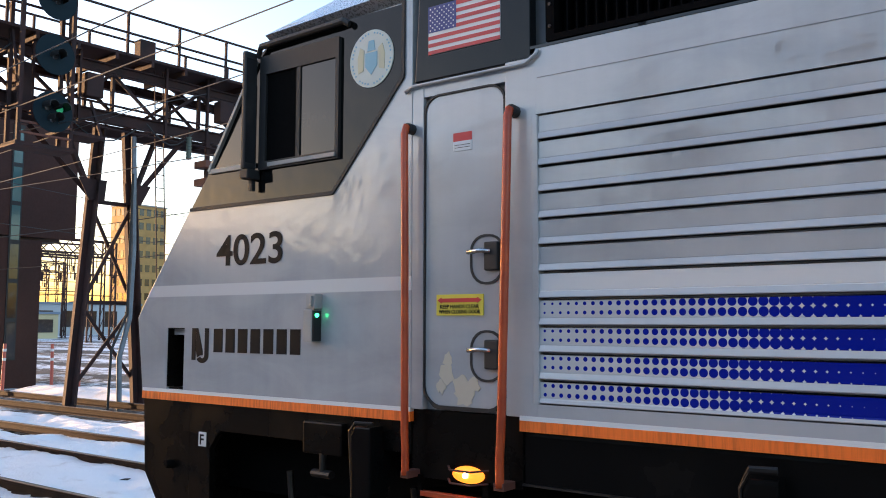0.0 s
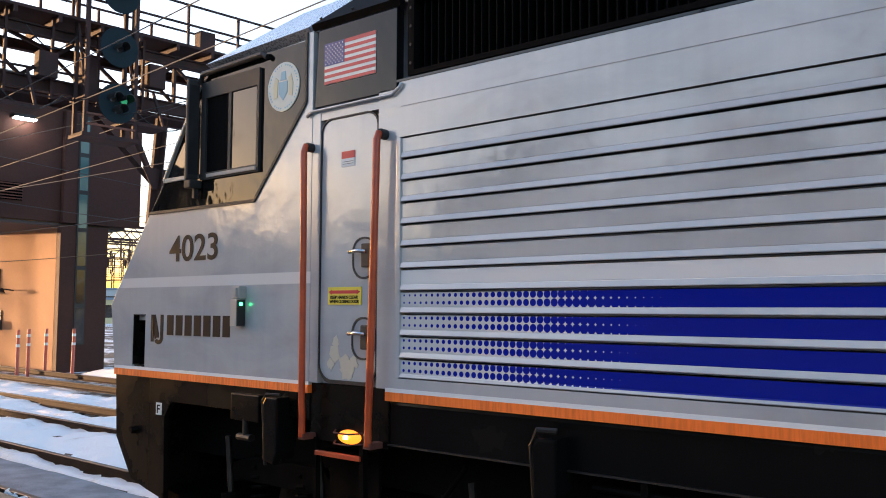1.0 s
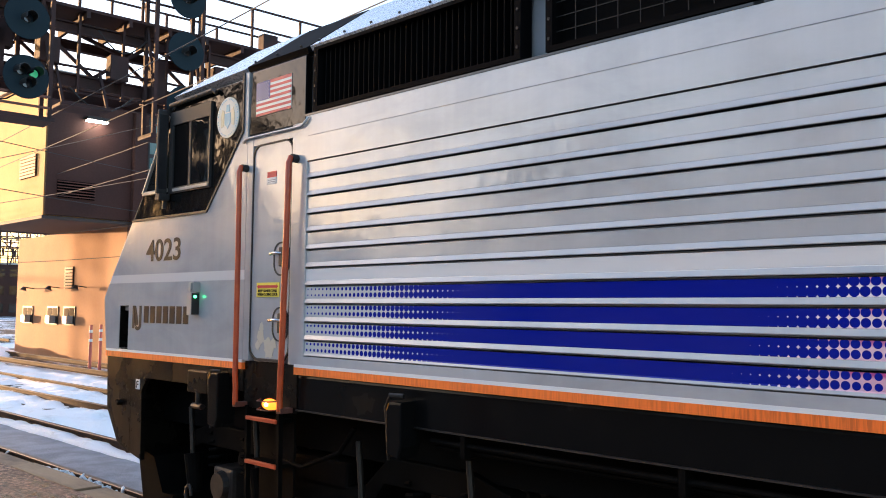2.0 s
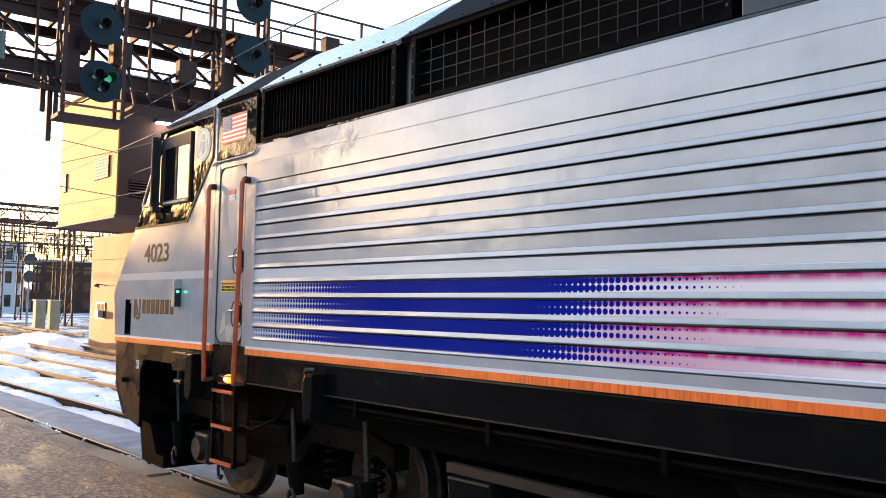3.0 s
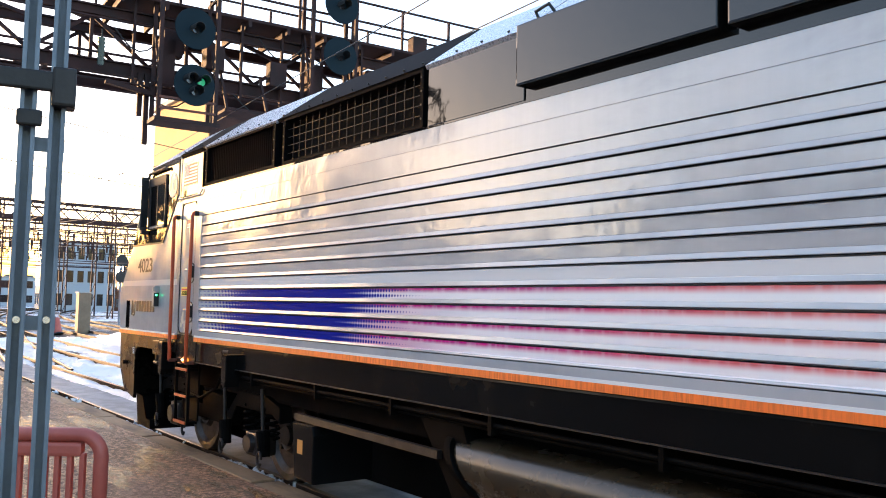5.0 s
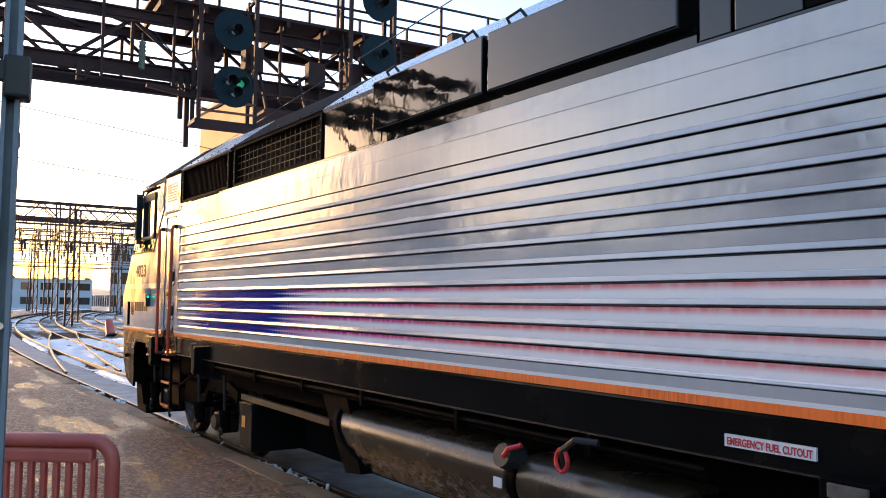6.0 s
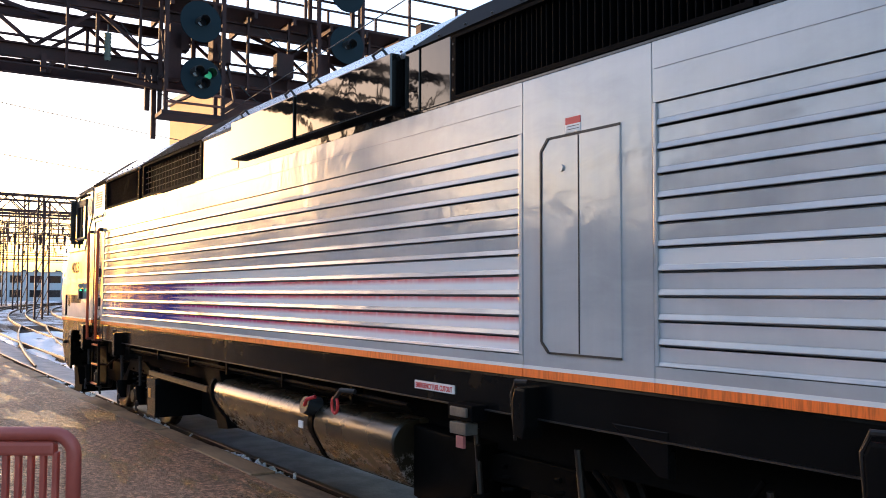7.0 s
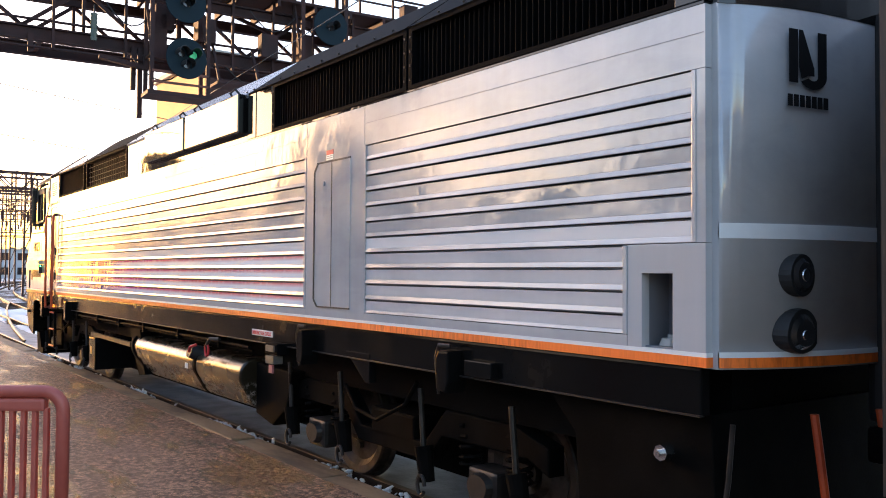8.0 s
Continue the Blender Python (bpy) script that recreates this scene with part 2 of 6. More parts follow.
def snow_mat():
    k = Mat("snow", 0.6, 0.0, 0.3)
    d = k.step(k.noise(1.3, 7, rough=0.65), 0.56, 0.72)
    k.color(k.mix(k.math("MULTIPLY", d, 0.4), (0.92, 0.93, 0.95), (0.40, 0.32, 0.26)))
    k.bump(k.noise(9, 8, rough=0.78), 0.7, 0.10)
    return k.m


def ground_mat():
    """Ballast and dirt with old snow lying on it in patches."""
    k = Mat("snowy_yard", 0.8, 0.0, 0.3)
    p = k.math("ADD", k.math("MULTIPLY", k.noise(0.25, 6, (0.35, 1, 1), 0.62), 0.7), k.math("MULTIPLY", k.noise(3.0, 5), 0.3))
    s = k.step(p, 0.47, 0.53)
    stone = k.mix(k.noise(35, 3), (0.055, 0.045, 0.038), (0.15, 0.12, 0.10))
    k.color(k.mix(s, stone, (0.78, 0.80, 0.84)))
    k.bump(k.math("ADD", k.math("MULTIPLY", s, 1.5), k.noise(30, 4)), 0.8, 0.04)
    return k.m


def asphalt_mat():
    """Worn platform asphalt: pale grit in dark binder, brown silt, damp hollows."""
    k = Mat("asphalt", 0.6, 0.0, 0.5)
    grit = k.step(k.noise(17, 3, rough=0.8), 0.46, 0.55)
    mid = k.step(k.noise(3.2, 7, (0.6, 1, 1), 0.75), 0.44, 0.58)
    patch = k.step(k.noise(0.55, 6, (0.5, 1, 1), 0.6, 0.3), 0.32, 0.72)
    wet = k.step(k.noise(0.9, 7, (0.35, 1.5, 1), 0.72), 0.505, 0.565)
    fine = k.step(k.noise(85, 3, rough=0.8), 0.40, 0.62)
    c = k.mix(k.math("MULTIPLY", grit, k.step(fine, 0.0, 1.0, 0.25, 1.0)), (0.13, 0.074, 0.058), (0.96, 0.56, 0.36))
    c = k.mix(k.math("MULTIPLY", mid, 0.5), c, (0.17, 0.095, 0.08))
    c = k.mix(k.math("MULTIPLY", patch, 0.22), c, (0.74, 0.45, 0.34))
    c = k.mix(k.math("MULTIPLY", wet, 0.80), c, (0.07, 0.048, 0.036))
    k.color(c)
    k.rough(k.math("MULTIPLY_ADD", wet, -0.30, k.step(grit, 0.0, 1.0, 0.72, 0.52)))
    k.bump(k.math("ADD", k.math("ADD", grit, mid), k.math("MULTIPLY", fine, 0.6)), 1.0, 0.034)
    return k.m


# Snow greyed in its colour to carry the strong shade under the train.
SHADED_SNOW = worn("shaded_snow", (0.11, 0.115, 0.13), (0.24, 0.25, 0.28), 0.6, scale=2.5, fine=25, bump=0.6, dist=0.02)
SNOW, YARD, ASPHALT = snow_mat(), ground_mat(), asphalt_mat()


# ---- mesh helpers ----
def mesh_of(bm, mat, smooth=False):
    me = bpy.data.meshes.new("mesh")
    bmesh.ops.recalc_face_normals(bm, faces=bm.faces)
    bm.to_mesh(me)
    bm.free()
    me.materials.append(mat)
    if smooth:
        me.polygons.foreach_set("use_smooth", [True] * len(me.polygons))
    return me


def part(name, bm, mat, parent, label="", smooth=False):
    """Links a bmesh as one mesh object under a thing or a part."""
    ob = new(name, mesh_of(bm, mat, smooth))
    ob.parent = parent
    return tagged(ob, label)


def thing(name, label, category, group="", kind="", at=None):
    ob = new(name)
    ob.empty_display_size = 0.2
    if at is not None:
        ob.matrix_world = at
    return tagged(ob, label, category, group, kind)


def box(bm, x0, x1, y0, y1, z0, z1, bev=0.0):
    g = bmesh.new()
    bmesh.ops.create_cube(g, size=1, matrix=Matrix.LocRotScale(((x0 + x1) / 2, (y0 + y1) / 2, (z0 + z1) / 2), None, (abs(x1 - x0), abs(y1 - y0), abs(z1 - z0))))
    if bev:
        bmesh.ops.bevel(g, geom=g.edges[:], offset=bev, segments=2, profile=0.6, affect="EDGES")
    join(bm, g)
    return bm


def join(bm, g):
    me = bpy.data.meshes.new("tmp")
    g.to_mesh(me)
    g.free()
    bm.from_mesh(me)
    bpy.data.meshes.remove(me)


def B(*a, **k):
    return box(bmesh.new(), *a, **k)


def beam(bm, a, b, w, h=None):
    """A square bar from a to b."""
    a, b = Vector(a), Vector(b)
    h = h or w
    d = b - a
    q = d.to_track_quat("Z", "X" if abs(d.normalized().x) < 0.9 else "Y")
    bmesh.ops.create_cube(bm, size=1, matrix=Matrix.LocRotScale((a + b) / 2, q, (w, h, d.length)))
    return bm


def rod(bm, a, b, r, r2=None, seg=10):
    a, b = Vector(a), Vector(b)
    d = b - a
    bmesh.ops.create_cone(bm, cap_ends=True, segments=seg, radius1=r, radius2=r if r2 is None else r2, depth=d.length,
                          matrix=Matrix.LocRotScale((a + b) / 2, d.to_track_quat("Z", "X"), None))
    return bm


def tube(bm, pts, r, seg=8):
    """A bent round bar through the points."""
    pts = [Vector(p) for p in pts]
    rings = []
    for i, p in enumerate(pts):
        d = (pts[min(i + 1, len(pts) - 1)] - pts[max(i - 1, 0)]).normalized()
        u = d.orthogonal().normalized() if not rings else (last - last.dot(d) * d).normalized()
        last = u
        v = d.cross(u)
        rings.append([bm.verts.new(p + r * (math.cos(a) * u + math.sin(a) * v)) for a in (2 * math.pi * k / seg for k in range(seg))])
    for r0, r1 in zip(rings, rings[1:]):
        for k in range(seg):
            bm.faces.new((r0[k], r0[(k + 1) % seg], r1[(k + 1) % seg], r1[k]))
    bm.faces.new(rings[0]), bm.faces.new(rings[-1][::-1])
    return bm


def plate(outline, y0, y1, bev=0.0):
    """A plate cut to an outline in x and z, between two depths y."""
    bm = bmesh.new()
    f = bm.faces.new([bm.verts.new((x, y0, z)) for x, z in outline])
    r = bmesh.ops.extrude_face_region(bm, geom=[f])
    bmesh.ops.translate(bm, vec=(0, y1 - y0, 0), verts=[v for v in r["geom"] if isinstance(v, bmesh.types.BMVert)])
    if bev:
        es = [e for e in bm.edges if all(abs(v.co.y - y0) < 1e-6 for v in e.verts)]
        bmesh.ops.bevel(bm, geom=es, offset=bev, segments=2, profile=0.6, affect="EDGES")
    return bm


def rounded(x0, x1, z0, z1, r, n=5):
    """The outline of a rectangle with round corners."""
    out = []
    for cx, cz, a0 in ((x1 - r, z1 - r, 0), (x0 + r, z1 - r, 90), (x0 + r, z0 + r, 180), (x1 - r, z0 + r, 270)):
        for i in range(n + 1):
            a = radians(a0 + 90 * i / n)
            out.append((cx + r * math.cos(a), cz + r * math.sin(a)))
    return out


def ring(outer, inner, y0, y1):
    """A frame between two outlines with as many points."""
    bm = bmesh.new()
    n = len(outer)
    vs = [[bm.verts.new((x, y, z)) for x, z in o] for o, y in ((outer, y0), (inner, y0), (inner, y1), (outer, y1))]
    for k in range(4):
        a, b = vs[k], vs[(k + 1) % 4]
        for i in range(n):
            bm.faces.new((a[i], a[(i + 1) % n], b[(i + 1) % n], b[i]))
    return bm


def words(name, text, size, m, mat, parent, width=0.0, bold=0.0):
    """Raised lettering as a mesh; m places it, text running along local x. width: the length it is fitted to."""
    cu = bpy.data.curves.new(name, "FONT")
    cu.body, cu.size, cu.extrude, cu.offset = text, size, 0.001, bold
    ob = bpy.data.objects.new(name, cu)
    me = bpy.data.meshes.new_from_object(ob)
    bpy.data.objects.remove(ob)
    if width:
        xs = [v.co.x for v in me.vertices]
        s, x0 = width / (max(xs) - min(xs)), min(xs)
        for v in me.vertices:
            v.co.x = (v.co.x - x0) * s
    me.transform(m)
    me.materials.append(mat)
    out = new(name, me)
    out.parent = parent
    return out


def on_side(x, z, y=-0.003):
    """Where lettering stands upright on the flank that faces -y."""
    return pose(x, y, z, 90, 0, 0)

# ---- the locomotive: built in its own space, x along the track (nose at -x), y inward from the near flank, z up ----
RAIL = 0.08
WIDTH = 3.0
ROOF = [(0.0, 3.86), (0.55, 4.27), (1.5, 4.33), (2.45, 4.27), (3.0, 3.86)]


def roof_z(y):
    for (a, za), (b, zb) in zip(ROOF, ROOF[1:]):
        if y <= b:
            return za + (zb - za) * (y - a) / (b - a)
    return ROOF[-1][1]


def bulge(y, top):
    """How far the rounded end stands out before its corner at this y."""
    s = min(1.0, abs(y - WIDTH / 2) / (WIDTH / 2))
    return top * (1 - s ** 3.2)


def build_core(loco):
    """The carbody behind the side sheets: lofted in slices from flank to flank."""
    bm = bmesh.new()
    slices = []
    for y in (0.05, 0.07, 0.095, 0.125, 0.14, 0.19, 0.25, 0.34, 0.45, 0.6, 0.8, 1.0, 1.2, 1.5, 1.8, 2.2, 2.55, 2.75, 2.86, 2.875, 2.95):
        f, r, rz = bulge(y, 0.55), bulge(y, 0.30), roof_z(y)
        shelf = abs(y - 1.5) > 1.37
        up, rz = (3.38, 3.38) if shelf else (3.84, rz)
        slices.append([bm.verts.new(p) for p in (
            (13.22 + r, y, 1.50), (13.22 + r, y, up), (12.9, y, rz), (-2.25, y, rz), (-2.30, y, rz), (-2.31, y, roof_z(y) - 0.01), (-4.18 + 0.33 * min(1.0, max(0.0, min(y, 3 - y)) / 0.55), y, roof_z(y) - 0.02),
            (-4.80 - f * 0.6, y, 3.0), (-5.0 - f * 0.8, y, 2.79), (-5.50 - f, y, 2.18), (-5.58 - f, y, 2.05), (-5.52 - f, y, 1.50))])
    n = len(slices[0])
    for a, b in zip(slices, slices[1:]):
        for i in range(n):
            bm.faces.new((a[i], a[(i + 1) % n], b[(i + 1) % n], b[i]))
    bm.faces.new(slices[0]), bm.faces.new(slices[-1][::-1])
    body = new("carbody", mesh_of(bm, SILVER))
    cut = new("cutter", mesh_of(box(B(-5.31, -5.05, -0.1, 0.30, 1.40, 1.995), 12.755, 13.005, -0.1, 0.27, 1.40, 2.055), SILVER))
    mod = body.modifiers.new("recesses", "BOOLEAN")
    mod.object, mod.solver = cut, "EXACT"
    me = bpy.data.meshes.new_from_object(body.evaluated_get(bpy.context.evaluated_depsgraph_get()))
    bpy.data.objects.remove(cut)
    body.modifiers.clear()
    body.data = me
    for p in me.polygons:
        p.use_smooth = p.normal.x > 0.12 and abs(p.normal.z) < 0.2
    body.parent = loco
    return tagged(body, "silver-grey carbody with rounded ends")


SLAT = 0.1246


def slat_mesh(x0, x1):
    """One horizontal slat: a flat face, a rib leaning out along its foot and a joint coloured black for its shadow
    line.
    """
    prof = [(0.075, 0.0), (0.05, -0.0005), (0.05, -0.0050), (0.010, -0.0055), (0.009, -0.0820), (0.0105, -0.0830), (0.0105, -0.0845), (0.006, -0.0860), (0.000, -0.1120), (0.001, -0.1155), (0.004, -0.1170), (0.05, -0.1180), (0.075, -0.1180)]
    bm = bmesh.new()
    a = [bm.verts.new((x0, y, z)) for y, z in prof]
    b = [bm.verts.new((x1, y, z)) for y, z in prof]
    n = len(prof)
    for i in range(n):
        f = bm.faces.new((a[i], a[(i + 1) % n], b[(i + 1) % n], b[i]))
        # Recess, ledge and rib underside are blackened to paint the shadow line.
        f.material_index = 1 if i in (0, 1, 2, 10, 11) else 0
    bm.faces.new(a), bm.faces.new(b[::-1])
    return bm


def slats(parent, x0, x1, rows, low_x1):
    for i in rows:
        bm = slat_mesh(x0, x1 if i < 7 else low_x1)
        bmesh.ops.translate(bm, vec=(0, 0, 3.055 - i * SLAT), verts=bm.verts)
        part("slat", bm, RIBBED, parent).data.materials.append(RUBBER)


def grille(parent, x0, x1, z0, z1, mesh_wire=False):
    # Black sheet behind the bars stands in for the unlit hollow.
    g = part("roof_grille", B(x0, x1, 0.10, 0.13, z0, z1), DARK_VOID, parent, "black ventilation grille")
    fr = bmesh.new()
    box(fr, x0 - 0.05, x1 + 0.05, 0.0, 0.10, z0 - 0.03, z0), box(fr, x0 - 0.05, x1 + 0.05, 0.0, 0.10, z1, z1 + 0.03)
    box(fr, x0 - 0.05, x0, 0.0, 0.10, z0, z1), box(fr, x1, x1 + 0.05, 0.0, 0.10, z0, z1)
    part("grille_frame", fr, GRILLE, g)
    step = 0.14 if mesh_wire else 0.055
    n = int((x1 - x0) / step)
    bar = mesh_of(B(-0.002, 0.002, 0.03, 0.034, z0, z1) if mesh_wire else B(-0.004, 0.004, 0.035, 0.10, z0, z1), MESH_WIRE if mesh_wire else GRILLE)
    for i in range(1, n):
        o = new("bar", bar)
        o.parent = g
        o.location.x = x0 + (x1 - x0) * i / n
    if mesh_wire:
        for k in range(1, 5):
            part("bar", beam(bmesh.new(), (x0, 0.036, z0 + (z1 - z0) * k / 5), (x1, 0.036, z0 + (z1 - z0) * k / 5), 0.004), MESH_WIRE, g)
    bolts = bmesh.new()
    for x in (x0 - 0.025, x1 + 0.025):
        for k in range(4):
            z = z0 + 0.04 + k * (z1 - z0 - 0.08) / 3
            rod(bolts, (x, 0.0, z), (x, -0.006, z), 0.009, seg=6)
    tagged(part("bolts", bolts, DARK_STEEL, g), kind="stuff")


def side_sheets(loco):
    """The near flank in its sheets, from the cab to the rear."""
    hx0, hx1, hz0, hz1 = -5.29, -5.07, 1.60, 1.975
    sheet = [(-5.55, 1.59), (hx0, 1.59), (hx0, hz1), (hx1, hz1), (hx1, 1.59), (-2.985, 1.59), (-2.985, 3.84), (-3.05, 3.84), (-3.05, 3.40), (-3.60, 2.785), (-5.05, 2.785), (-5.54, 2.18), (-5.62, 2.05)]
    part("nose_side", plate(sheet, 0.0, 0.06, 0.004), SILVER_BAND, loco, "silver-grey cab side with a pale band")
    rec = bmesh.new()
    box(rec, hx0, hx1, 0.25, 0.27, 1.57, hz1), box(rec, hx0 - 0.02, hx0, 0.06, 0.27, 1.57, hz1), box(rec, hx1, hx1 + 0.02, 0.06, 0.27, 1.57, hz1)
    box(rec, hx0, hx1, 0.02, 0.27, 1.575, 1.598)
    box(rec, hx0, hx1, 0.06, 0.27, hz1, hz1 + 0.02)
    box(rec, hx0 + 0.001, hx0 + 0.007, 0.004, 0.25, 1.60, hz1 - 0.001), box(rec, hx0 + 0.008, hx1 - 0.001, 0.004, 0.25, hz1 - 0.007, hz1 - 0.001)
    rc = part("socket_recess", rec, SKIRT, loco, "recess with a cable socket")
    part("cable_socket", rod(bmesh.new(), (-5.14, 0.16, 1.60), (-5.13, 0.12, 1.68), 0.045), BOARD_GREY, rc)
    band = [(-5.035, 2.80), (-3.61, 2.80), (-3.065, 3.41), (-3.065, 3.80), (-4.20, 3.80), (-4.33, 3.73), (-4.83, 3.02)]
    wb = part("window_band", plate(band, 0.004, 0.06, 0.003), WINDOW_BAND, loco, "glossy black band round the cab windows")
    edge = bmesh.new()
    for a, b in (((-5.03, 2.795), (-3.60, 2.793)), ((-3.60, 2.793), (-3.055, 3.40)), ((-3.055, 3.40), (-3.055, 3.84))):
        beam(edge, (a[0], 0.0, a[1]), (b[0], 0.0, b[1]), 0.022)
    part("seal_strip", edge, RUBBER, wb)
    cab_window(wb)
    seal(wb)
    # flag panel, gutter
    fp = part("flag_panel", plate([(-2.965, 3.35), (-2.24, 3.35), (-2.24, 3.83), (-2.93, 3.83)], 0.002, 0.06, 0.004), WINDOW_BAND, loco, "black panel with a flag")
    flag(fp)
    g = tube(bmesh.new(), [(-3.03, -0.012, 3.30), (-2.97, -0.015, 3.325), (-2.26, -0.015, 3.325), (-2.20, -0.015, 3.36), (-2.19, -0.012, 3.385)], 0.010)
    part("rain_gutter", g, SILVER, loco, smooth=True)
    # cab door
    part("door_post", B(-2.985, -2.895, 0.002, 0.06, 1.585, 3.31, bev=0.003), SILVER, loco)
    part("door_post", B(-2.385, -2.21, 0.002, 0.06, 1.585, 3.35, bev=0.003), SILVER, loco)
    part("door_header", B(-2.895, -2.385, 0.006, 0.06, 3.26, 3.32), SILVER, loco)
    door(loco)
    # ribbed panels and the plain sheets round them
    rp = part("ribbed_panel", B(-2.215, 8.72, 0.055, 0.062, 1.68, 3.06), SILVER, loco, "ribbed silver panel with fading dots in blue, magenta and red")
    slats(rp, -2.20, 8.70, range(11), 8.70)
    part("panel_edge", B(-2.235, -2.20, -0.002, 0.055, 1.685, 3.055, bev=0.004), SILVER, rp)
    part("panel_edge", B(8.70, 8.735, -0.004, 0.055, 1.685, 3.055, bev=0.004), SILVER, rp)
    part("upper_sheet", B(-2.21, 8.735, 0.0, 0.06, 3.058, 3.375), SILVER, loco)
    part("lower_sheet", B(-2.21, 8.735, 0.0, 0.06, 1.59, 1.683), SILVER, loco)
    part("middle_sheet", B(8.741, 9.79, 0.0, 0.06, 1.59, 3.375, bev=0.004), SILVER, loco)
    for a, b in ((-2.2, 2.0), (2.02, 5.6), (5.62, 8.72), (9.81, 13.2)):
        part("sheet_seam", B(a, b, -0.0015, 0.0, 3.232, 3.2355), SEAM, loco)
    access_door(loco)
    rq = part("ribbed_panel", box(B(9.80, 13.14, 0.055, 0.062, 2.19, 3.06), 9.80, 12.66, 0.055, 0.062, 1.70, 2.19), SILVER, loco, "ribbed plain silver panel")
    slats(rq, 9.82, 13.12, range(11), 12.64)
    part("panel_edge", B(9.795, 9.82, -0.004, 0.055, 1.69, 3.055, bev=0.004), SILVER, rq)
    part("panel_edge", B(13.12, 13.15, -0.006, 0.055, 2.19, 3.055, bev=0.004), SILVER, rq)
    part("panel_edge", B(12.64, 12.67, -0.006, 0.055, 1.69, 2.183, bev=0.004), SILVER, rq)
    part("upper_sheet", B(9.795, 13.21, 0.0, 0.06, 3.058, 3.375), SILVER, loco)
    part("lower_sheet", B(9.795, 12.67, 0.0, 0.06, 1.59, 1.687), SILVER, loco)
    part("rear_sheet", B(13.15, 13.21, 0.0, 0.06, 2.19, 3.055), SILVER, loco)
    hx0, hx1, hz0, hz1 = 12.775, 12.985, 1.605, 2.035
    part("rear_sheet", plate([(12.672, 1.59), (hx0, 1.59), (hx0, hz1), (hx1, hz1), (hx1, 1.59), (13.21, 1.59), (13.21, 2.187), (12.672, 2.187)], 0.0, 0.06, 0.003), SILVER, loco)
    rec = bmesh.new()
    box(rec, hx0, hx1, 0.22, 0.24, 1.58, hz1), box(rec, hx0 - 0.02, hx0, 0.06, 0.24, 1.58, hz1), box(rec, hx1, hx1 + 0.02, 0.06, 0.24, 1.58, hz1)
    box(rec, hx0, hx1, 0.03, 0.24, 1.585, 1.607)
    rc = part("socket_recess", rec, flat("recess_shade_grey", (0.16, 0.17, 0.19), 0.5), loco, "recess with a cable socket")
    soc = rod(bmesh.new(), (12.88, 0.13, 1.61), (12.88, 0.13, 1.67), 0.075, 0.06, 14)
    rod(soc, (12.88, 0.13, 1.67), (12.88, 0.13, 1.70), 0.03, 0.03)
    part("cable_socket", soc, BOARD_GREY, rc)
    # stripes along the foot of the sheets
    for a, b in ((-5.545, -2.99), (-2.31, 8.733), (8.741, 9.79), (9.795, 13.215)):
        part("orange_stripe", B(a, b, -0.002, 0.06, 1.505, 1.568), ORANGE, loco, "weathered orange stripe")
        part("white_stripe", B(a, b, -0.001, 0.06, 1.568, 1.592), WHITE, loco)


def cab_window(wb):
    x0, x1, z0, z1 = -4.28, -3.545, 2.99, 3.72
    fr = ring([(x0, z0), (x1, z0), (x1, z1), (x0, z1)], [(x0 + 0.06, z0 + 0.05), (x1 - 0.03, z0 + 0.05), (x1 - 0.03, z1 - 0.12), (x0 + 0.06, z1 - 0.12)], -0.018, 0.005)
    w = part("side_window", fr, RUBBER, wb, "sliding cab window in a black frame")
    part("pane", B(-3.90, x1 - 0.03, -0.006, -0.002, z0 + 0.05, z1 - 0.12), GLASS, w)
    # Black sheet paints the unlit cab behind the open half.
    part("dark_opening", B(x0 + 0.06, -3.93, -0.002, 0.002, z0 + 0.05, z1 - 0.12), DARK_VOID, w, "black sheet for the unlit inside of the open window half")
    part("mullion", B(-3.935, -3.90, -0.014, 0.0, z0 + 0.05, z1 - 0.12), RUBBER, w)
    part("window_sill", B(x0 + 0.1, x1 - 0.02, -0.03, -0.005, z0 + 0.012, z0 + 0.036), flat("sill_grey", (0.30, 0.30, 0.29), 0.5), w)
    part("window_shade_rail", tube(bmesh.new(), [(-4.30, -0.02, 3.72), (-4.26, -0.03, 3.77), (-3.50, -0.03, 3.785), (-3.46, -0.02, 3.765)], 0.018), RUBBER, wb)
    q = part("quarter_window", plate([(-4.74, 3.045), (-4.34, 3.045), (-4.34, 3.55)], -0.003, 0.004), GLASS, wb)
    t = bmesh.new()
    for a, b in (((-4.80, 3.03), (-4.33, 3.03)), ((-4.80, 3.03), (-4.33, 3.70))):
        beam(t, (a[0], -0.006, a[1]), (b[0], -0.006, b[1]), 0.022, 0.03)
    part("window_trim", t, BOARD_GREY, q)
    m = bmesh.new()
    box(m, -4.335, -4.30, -0.115, -0.02, 2.99, 3.74, bev=0.01)
    mir = part("mirror", m, RUBBER, wb, "narrow black rear-view mirror")
    part("mirror_foot", box(box(bmesh.new(), -4.36, -4.28, -0.10, 0.0, 2.93, 2.99, bev=0.008), -4.33, -4.30, -0.05, -0.02, 2.86, 2.93), RUBBER, mir)
    part("mirror_glass", B(-4.30, -4.297, -0.105, -0.03, 3.03, 3.70), LENS, mir)


def disc(bm, x, z, r, y0, y1, seg=32, sx=1.0):
    return rod(bm, (x, y1, z), (x, y0, z), r, seg=seg)


